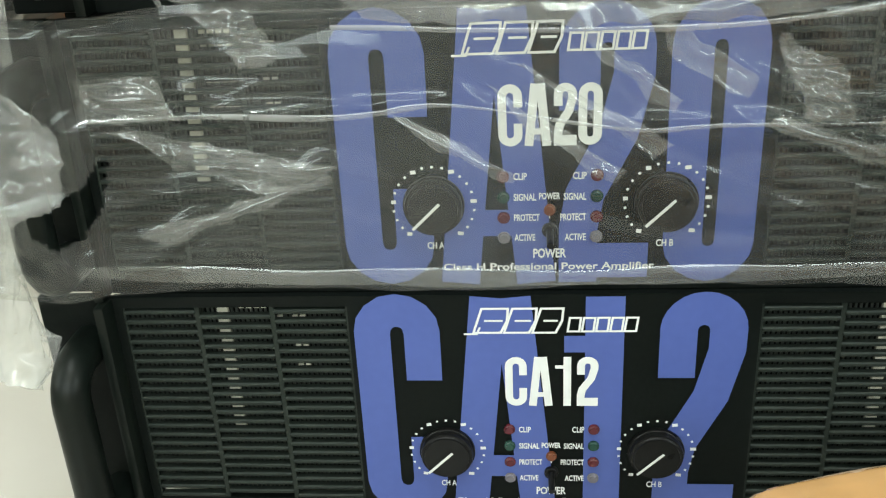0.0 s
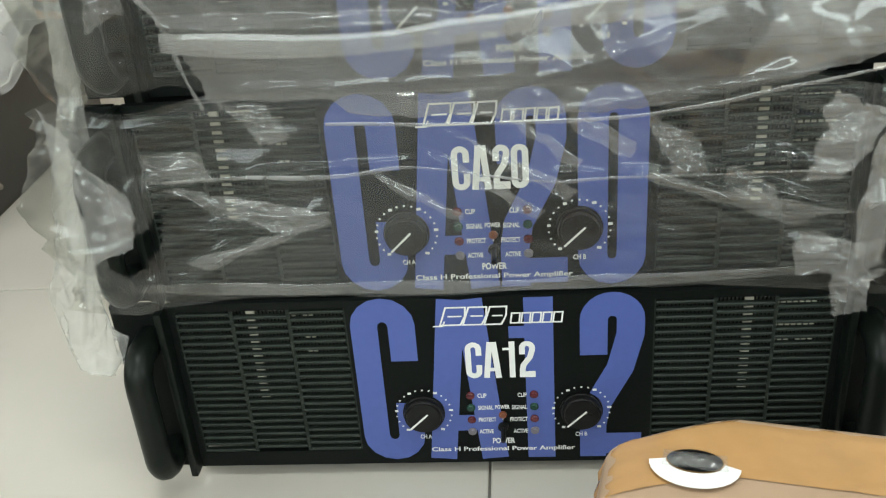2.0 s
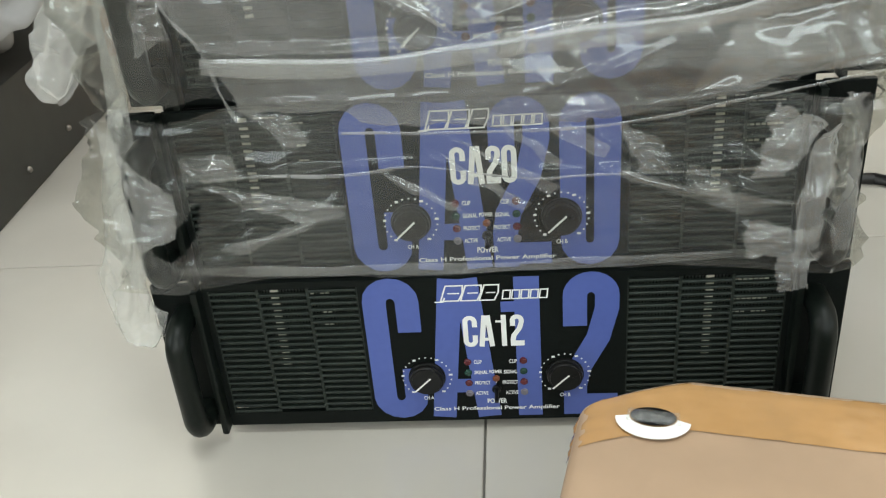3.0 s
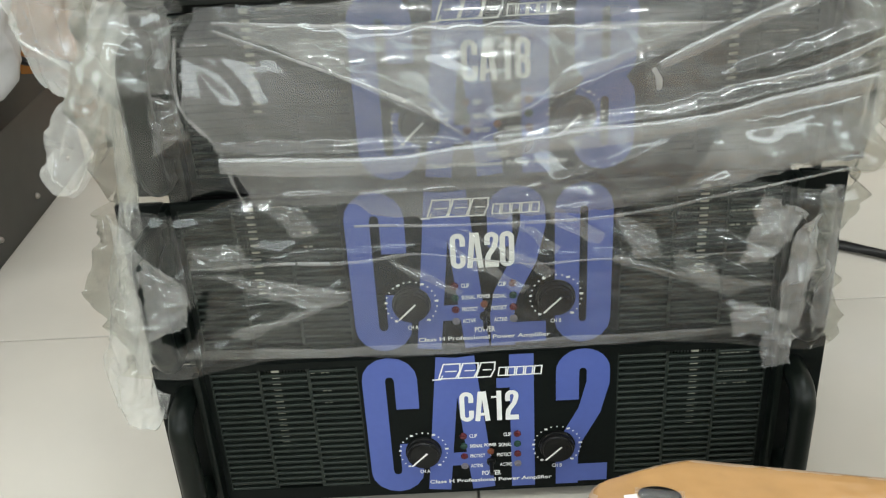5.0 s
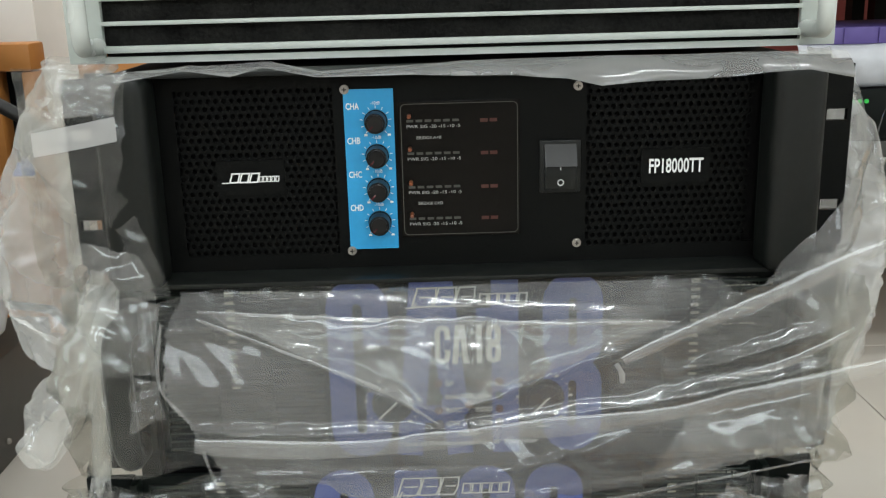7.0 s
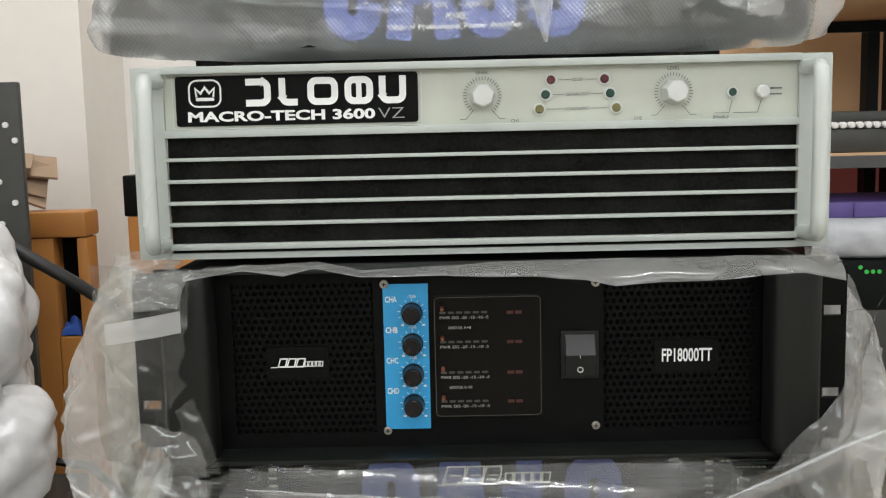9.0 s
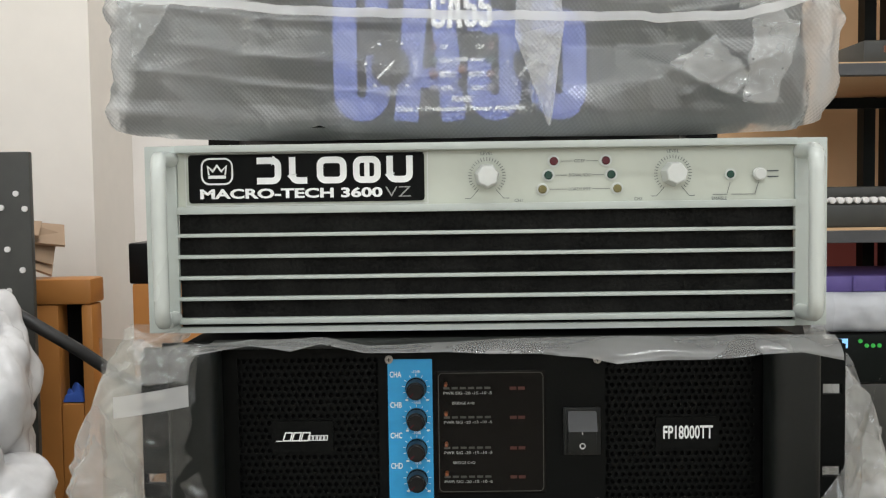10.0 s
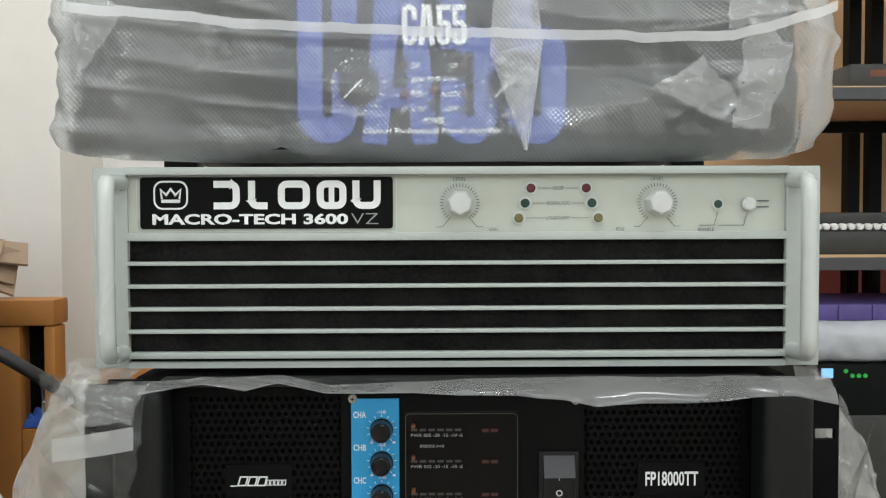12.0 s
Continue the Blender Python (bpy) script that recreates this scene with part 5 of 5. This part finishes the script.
def crushed(x, y):
    """The carton's near corner is knocked in."""
    k = max(0.0, (0.030 - x) / 0.06)
    return y - 0.034 * k ** 1.3 * max(0.0, min(1.0, (y + 0.20) / 0.20))


bm = boxm(-0.028, 0.40, -0.30, 0.0, 0.0, 0.150, bevel=0.010, segments=4)
for cut in (0.03, 0.02, 0.01, 0.0, -0.01):
    bmesh.ops.bisect_plane(bm, geom=bm.verts[:] + bm.edges[:] + bm.faces[:], plane_co=(cut, 0, 0), plane_no=(1, 0, 0))
for v in bm.verts:
    v.co.y = crushed(v.co.x, v.co.y)
part("box_body", bm, CARD, carton)


def carton_tape(u, v):
    x = -0.0295 + 0.432 * u
    run = 0.072 * v
    r = 0.0102
    if run < 0.02:
        p = (0.0006, 0.140 - 0.02 + run)
    elif run < 0.02 + r * 1.571:
        a = (run - 0.02) / r
        p = (0.0006 - r + r * math.cos(a), 0.140 + r * math.sin(a))
    else:
        p = (0.0006 - r - (run - 0.02 - r * 1.571), 0.1506)
    drop = 0.0 if x > -0.020 else 0.012 * ((-0.020 - x) / 0.010) ** 2
    lift = 0.0010 * max(0.0, facet(x, v * 0.07, 0.016, 7.0)) + 0.0004 * rough(x, v * 0.1, 3, 60)
    return (x + 0.0015 * rough(v * 3, u, 0, 3), crushed(x, p[0] + lift * 0.5), p[1] - drop + lift)


tp = sheet("packing_tape", TAPE, 160, 40, carton_tape, None, carton)
tagged(tp, "glossy brown packing tape")
bm = bmesh.new()
outer = [(0.012 + 0.0195 * math.cos(radians(a)), -0.043 + 0.0150 * math.sin(radians(a))) for a in range(180, 361, 10)]
inner = [(0.012 + 0.0125 * math.cos(radians(a)), -0.041 + 0.0075 * math.sin(radians(a))) for a in range(180, 361, 10)]
vo, vi = [[bm.verts.new((p[0], p[1], 0.1524)) for p in row] for row in (outer, inner)]
for k in range(len(vo) - 1):
    bm.faces.new((vo[k], vo[k + 1], vi[k + 1], vi[k]))
part("sticker", bm, PAPER, carton, "half-round white sticker", smooth=False)
# the hole's shade is a flat black face laid on the tape
bm = bmesh.new()
bm.faces.new([bm.verts.new((0.012 + 0.0120 * math.cos(radians(a)), -0.040 + 0.0072 * math.sin(radians(a)), 0.1522)) for a in range(0, 360, 12)])
part("hand_hole", bm, SHADE_BLACK, carton, "round hole drawn as a flat dark disc", smooth=False)
film_piece(carton, FILM_PATCH, ((-0.002, -0.046), (0.026, -0.046), (0.026, -0.036), (-0.002, -0.036)), 0.0, 0.0022, 17, "tape_over_hole", 0.001).matrix_local = Matrix.Translation((0, 0, 0.1528)) @ Matrix.Rotation(radians(-90), 4, "X")

# ---------- left: case, cabinet, wrapped goods ----------
case = thing("equipment_case", pose(-0.562, 0.72, FLOOR), "dark olive-black metal equipment case with rivets, on the floor", "case")
part("shell", boxm(-0.50, 0.0, -1.15, 0.0, 0.0, 0.135, bevel=0.003), CASE, case)
for k in range(7):
    bm = bmesh.new()
    bmesh.ops.create_uvsphere(bm, u_segments=10, v_segments=6, radius=0.004)
    bmesh.ops.translate(bm, vec=(0.001, -0.06 - k * 0.12, 0.03), verts=bm.verts)
    part("rivet", bm, SCREWM, case)

cab = thing("speaker_cabinet", pose(-0.735, 0.90, FLOOR), "orange-brown wooden speaker cabinet with an open dark mouth", "speaker cabinet")
part("front_board", boxm(-0.135, 0.070, 0.0, 0.045, 0.0, 0.461, bevel=0.004), ORANGE, cab)
part("side_board", boxm(0.107, 0.125, 0.0, 0.045, 0.0, 0.461, bevel=0.004), ORANGE, cab)
part("top_board", boxm(-0.135, 0.125, -0.002, 0.060, 0.4615, 0.503, bevel=0.006), ORANGE, cab)
part("base_board", boxm(0.0705, 0.1065, 0.0, 0.045, 0.0, 0.300, bevel=0.003), ORANGE, cab)
# near-black board for the shade inside the mouth
part("inside", boxm(0.0705, 0.1065, 0.036, 0.044, 0.301, 0.461), SHADE_BLACK, cab)
tagged(sheet("blue_cloth", BLUERAG, 24, 24, lambda u, v: (-0.664 + 0.034 * u, 0.903 + 0.03 * v, FLOOR + 0.302 + (0.040 + 0.010 * facet(u, v, 0.3, 3.0)) * (math.sin(math.pi * u) * math.sin(math.pi * v)) ** 0.6)), "crumpled blue cloth in the cabinet's mouth", "cloth")

per = thing("perforated_case", pose(-0.632, 0.735, FLOOR), "dark metal rack plate with round holes, standing behind wrapped goods", "case")
part("shell", boxm(-0.45, 0.0, 0.0, 0.012, 0.0, 0.70, bevel=0.003), CASE, per)
# bright holes, drawn as white discs proud of the plate
for hx, hz in ((-0.020, 0.640), (-0.008, 0.618), (-0.014, 0.53), (-0.035, 0.560), (-0.042, 0.62), (-0.035, 0.50)):
    bm = bmesh.new()
    cyl_y(bm, hx, hz, 0.0042, -0.003, 0.002, seg=14)
    part("hole_disc", bm, PAPER, per)


def heap(name, label, cx, cy, cz, rx, ry, rz, mat, seed, f=9):
    def place(u, v):
        th, ph = 2 * math.pi * (u + 0.25), math.pi * (v - 0.5)
        d = Vector((math.cos(ph) * math.cos(th), math.cos(ph) * math.sin(th), math.sin(ph)))
        k = 1 + 0.14 * rough(d.x + seed, d.y, d.z, 1.4) + 0.075 * facet(th, ph, 0.50, seed, 0.9, 1.8) + 0.016 * facet(th, ph, 0.2, seed + 2)
        return (cx + rx * d.x * k, cy + ry * d.y * k, max(FLOOR + 0.001, cz + rz * d.z * k))

    return tagged(sheet(name, mat, 90, 60, place), label, "plastic wrap", "wrapped goods")


heap("wrapped_package", "tall package wrapped in crumpled white polythene", -0.635, 0.52, 0.40, 0.105, 0.10, 0.155, WRAPWHITE, 2.0)
heap("wrapped_package", "package wrapped in crumpled white polythene", -0.622, 0.47, 0.275, 0.125, 0.11, 0.125, WRAPWHITE, 6.0)
bm = bmesh.new()
tube(bm, [(-0.66, 0.62, 0.52), (-0.60, 0.62, 0.49), (-0.53, 0.64, 0.44), (-0.47, 0.66, 0.39), (-0.40, 0.7, 0.36)], 0.009, 10)
cb = new("black_cable", mesh_of(bm, "black_cable", CABLE, True))
tagged(cb, "thick black cable hanging behind the stack", "cable")
scrap = thing("cardboard_scraps", pose(-0.735, 0.93, FLOOR + 0.503), "torn brown cardboard and cables on top of a cabinet", "cardboard")
rnd = random.Random(4)
for k in range(6):
    bm = bmesh.new()
    box(bm, -0.05, 0.05, -0.03, 0.03, -0.002, 0.002)
    bmesh.ops.rotate(bm, cent=(0, 0, 0), matrix=Euler((rnd.uniform(0.3, 1.2), rnd.uniform(-0.5, 0.5), rnd.uniform(-1, 1))).to_matrix(), verts=bm.verts)
    bmesh.ops.translate(bm, vec=(rnd.uniform(-0.06, 0.03), rnd.uniform(-0.02, 0.01), 0.030 + 0.011 * k), verts=bm.verts)
    part("flap", bm, CARD, scrap, smooth=False)

post = thing("wooden_post", pose(-0.547, 1.0, FLOOR), "orange wooden box with a black box on top, behind the stack", "box")
part("post_body", boxm(-0.03, 0.12, 0.0, 0.15, 0.0, 0.485, bevel=0.003), ORANGE, post)
part("black_box", boxm(-0.035, 0.06, 0.0, 0.10, 0.485, 0.555, bevel=0.004), RUBBER, post)

# ---------- right: steel shelving with instruments ----------
rack = thing("steel_shelving", pose(0.66, 0.80, FLOOR), "black steel shelving with timber boards", "shelving")
for ux, uy in ((0.092, 0.40), (0.133, 0.40), (0.75, 0.0), (0.75, 0.40)):
    part("upright", boxm(ux, ux + 0.022, uy, uy + 0.03, 0.0, 1.6), BLACK, rack, smooth=False)
for zz in (0.19, 0.568, 0.815, 1.06):
    part("shelf_beam", boxm(-0.15, 0.80, -0.006, 0.012, zz - 0.018, zz, bevel=0.001), SHELFGREY, rack, smooth=False)
    part("rear_beam", boxm(-0.15, 0.80, 0.385, 0.398, zz - 0.034, zz - 0.014, bevel=0.001), BLACK, rack, smooth=False)
    part("shelf_board", boxm(-0.15, 0.80, 0.012, 0.44, zz - 0.012, zz + 0.004), PLY, rack, smooth=False)
setting("panel_board", boxm(0.45, 1.7, 1.33, 1.36, FLOOR, 1.6), PLY, "peach-coloured plywood board behind the shelving", "board")

kb = thing("keyboard_mixer", pose(0.545, 0.82, FLOOR + 0.572), "dark keyboard instrument with a row of white knobs, on the shelf", "keyboard")
part("housing", boxm(-0.02, 0.5, 0.0, 0.22, 0.0, 0.035, bevel=0.004), CASE, kb)
for k in range(28):
    bm = bmesh.new()
    cyl_y(bm, -0.01 + k * 0.0125, 0.041, 0.0050, -0.004, 0.010, seg=12, bevel=0.0015)
    part("white_knob", bm, PAPER, kb)
part("rear_bar", boxm(-0.02, 0.5, 0.06, 0.2, 0.035, 0.062, bevel=0.004), CASE, kb)
bx = thing("small_black_device", pose(0.597, 0.83, FLOOR + 0.819), "small black device with an amber label on the top shelf", "device")
part("housing", boxm(0.0, 0.3, 0.0, 0.2, 0.0, 0.035, bevel=0.004), CASE, bx)
part("amber_label", boxm(0.03, 0.09, -0.0008, 0.001, 0.016, 0.026), LED_AMBER, bx, smooth=False)
# coloured light cast on this board is its own glow here
lit = thing("red_lit_board", pose(0.50, 1.275, FLOOR), "board behind the shelf posts, its red lighting added as glow", "panel")
part("board", boxm(0.0, 0.60, 0.0, 0.02, 0.36, 0.60, bevel=0.002), RED_CAST, lit, smooth=False)
part("foot", boxm(0.0, 0.60, 0.0, 0.02, 0.0, 0.359), BLACK, lit, smooth=False)
pur = thing("purple_tray", pose(0.515, 0.81, FLOOR + 0.483), "dark purple plastic tray on wrapped goods", "tray")
part("tray_body", boxm(0.0, 0.5, 0.0, 0.2, -0.008, 0.016, bevel=0.003), PURPLE, pur)
for k in range(9):
    part("tray_rib", boxm(0.01 + k * 0.05, 0.014 + k * 0.05, -0.003, 0.0, -0.006, 0.015), PURPLE, pur, smooth=False)


def wrap_pack(u, v):
    x = 0.51 + 0.55 * u
    z = FLOOR + 0.414 + 0.062 * v
    return (x, 0.815 - 0.016 * math.sin(math.pi * v) ** 0.5 - 0.004 * rough(x, 0, z, 25) - 0.003 * crumple(x, 0, z, 15), z)


tagged(sheet("wrapped_pack", WRAPGREY, 90, 24, wrap_pack), "pack of goods in grey-white wrap on a shelf", "package")
dev = thing("led_amplifier", pose(0.535, 0.80, FLOOR + 0.338), "black rack device with a lit display and green lights", "amplifier")
part("housing", boxm(-0.01, 0.5, 0.0, 0.3, 0.0, 0.074, bevel=0.003), BLACK, dev)
part("display", boxm(0.012, 0.029, -0.002, 0.001, 0.054, 0.068), CYANGLOW, dev, smooth=False)
for k in range(4):
    bm = bmesh.new()
    cyl_y(bm, 0.048 + k * 0.0095, 0.057 + (0.007 if k == 0 else 0.0), 0.0032, -0.002, 0.001, seg=10)
    part("green_led", bm, GREENGLOW, dev)
low = thing("lower_amplifier", pose(0.535, 0.80, FLOOR + 0.195), "dark grey rack device under a lit one", "amplifier")
part("housing", boxm(-0.01, 0.5, 0.0, 0.3, 0.0, 0.142, bevel=0.004), CASE, low)

bm = bmesh.new()
tube(bm, [(0.20, 0.30, FLOOR + 0.006), (0.30, 0.36, FLOOR + 0.006), (0.38, 0.355, FLOOR + 0.006), (0.46, 0.30, FLOOR + 0.006), (0.58, 0.22, FLOOR + 0.006), (0.75, 0.2, FLOOR + 0.006)], 0.006, 10)
tagged(new("floor_cable", mesh_of(bm, "floor_cable", CABLE, True)), "black cable lying on the tiled floor", "cable")
bm = bmesh.new()
tube(bm, [(-0.80, 0.95, 0.30), (-0.70, 0.80, 0.165), (-0.62, 0.74, 0.16), (-0.55, 0.70, 0.165), (-0.45, 0.62, 0.12), (-0.3, 0.5, 0.05)], 0.006, 10)
tagged(new("floor_cable", mesh_of(bm, "floor_cable", CABLE, True)), "black cable over the equipment case", "cable")

# ---------- floor tiles ----------
tile_bm = bmesh.new()
box(tile_bm, 0.0009, TS - 0.0009, 0.0009, TS - 0.0009, -0.006, 0.0, bevel=0.0008, segments=1)
tile_mesh = mesh_of(tile_bm, "tile", TILE)
for i in range(-5, 5):
    for j in range(-6, 3):
        ob = new("tile", tile_mesh)
        ob.parent = base
        ob.location = (TX + i * TS, TY + j * TS, FLOOR)
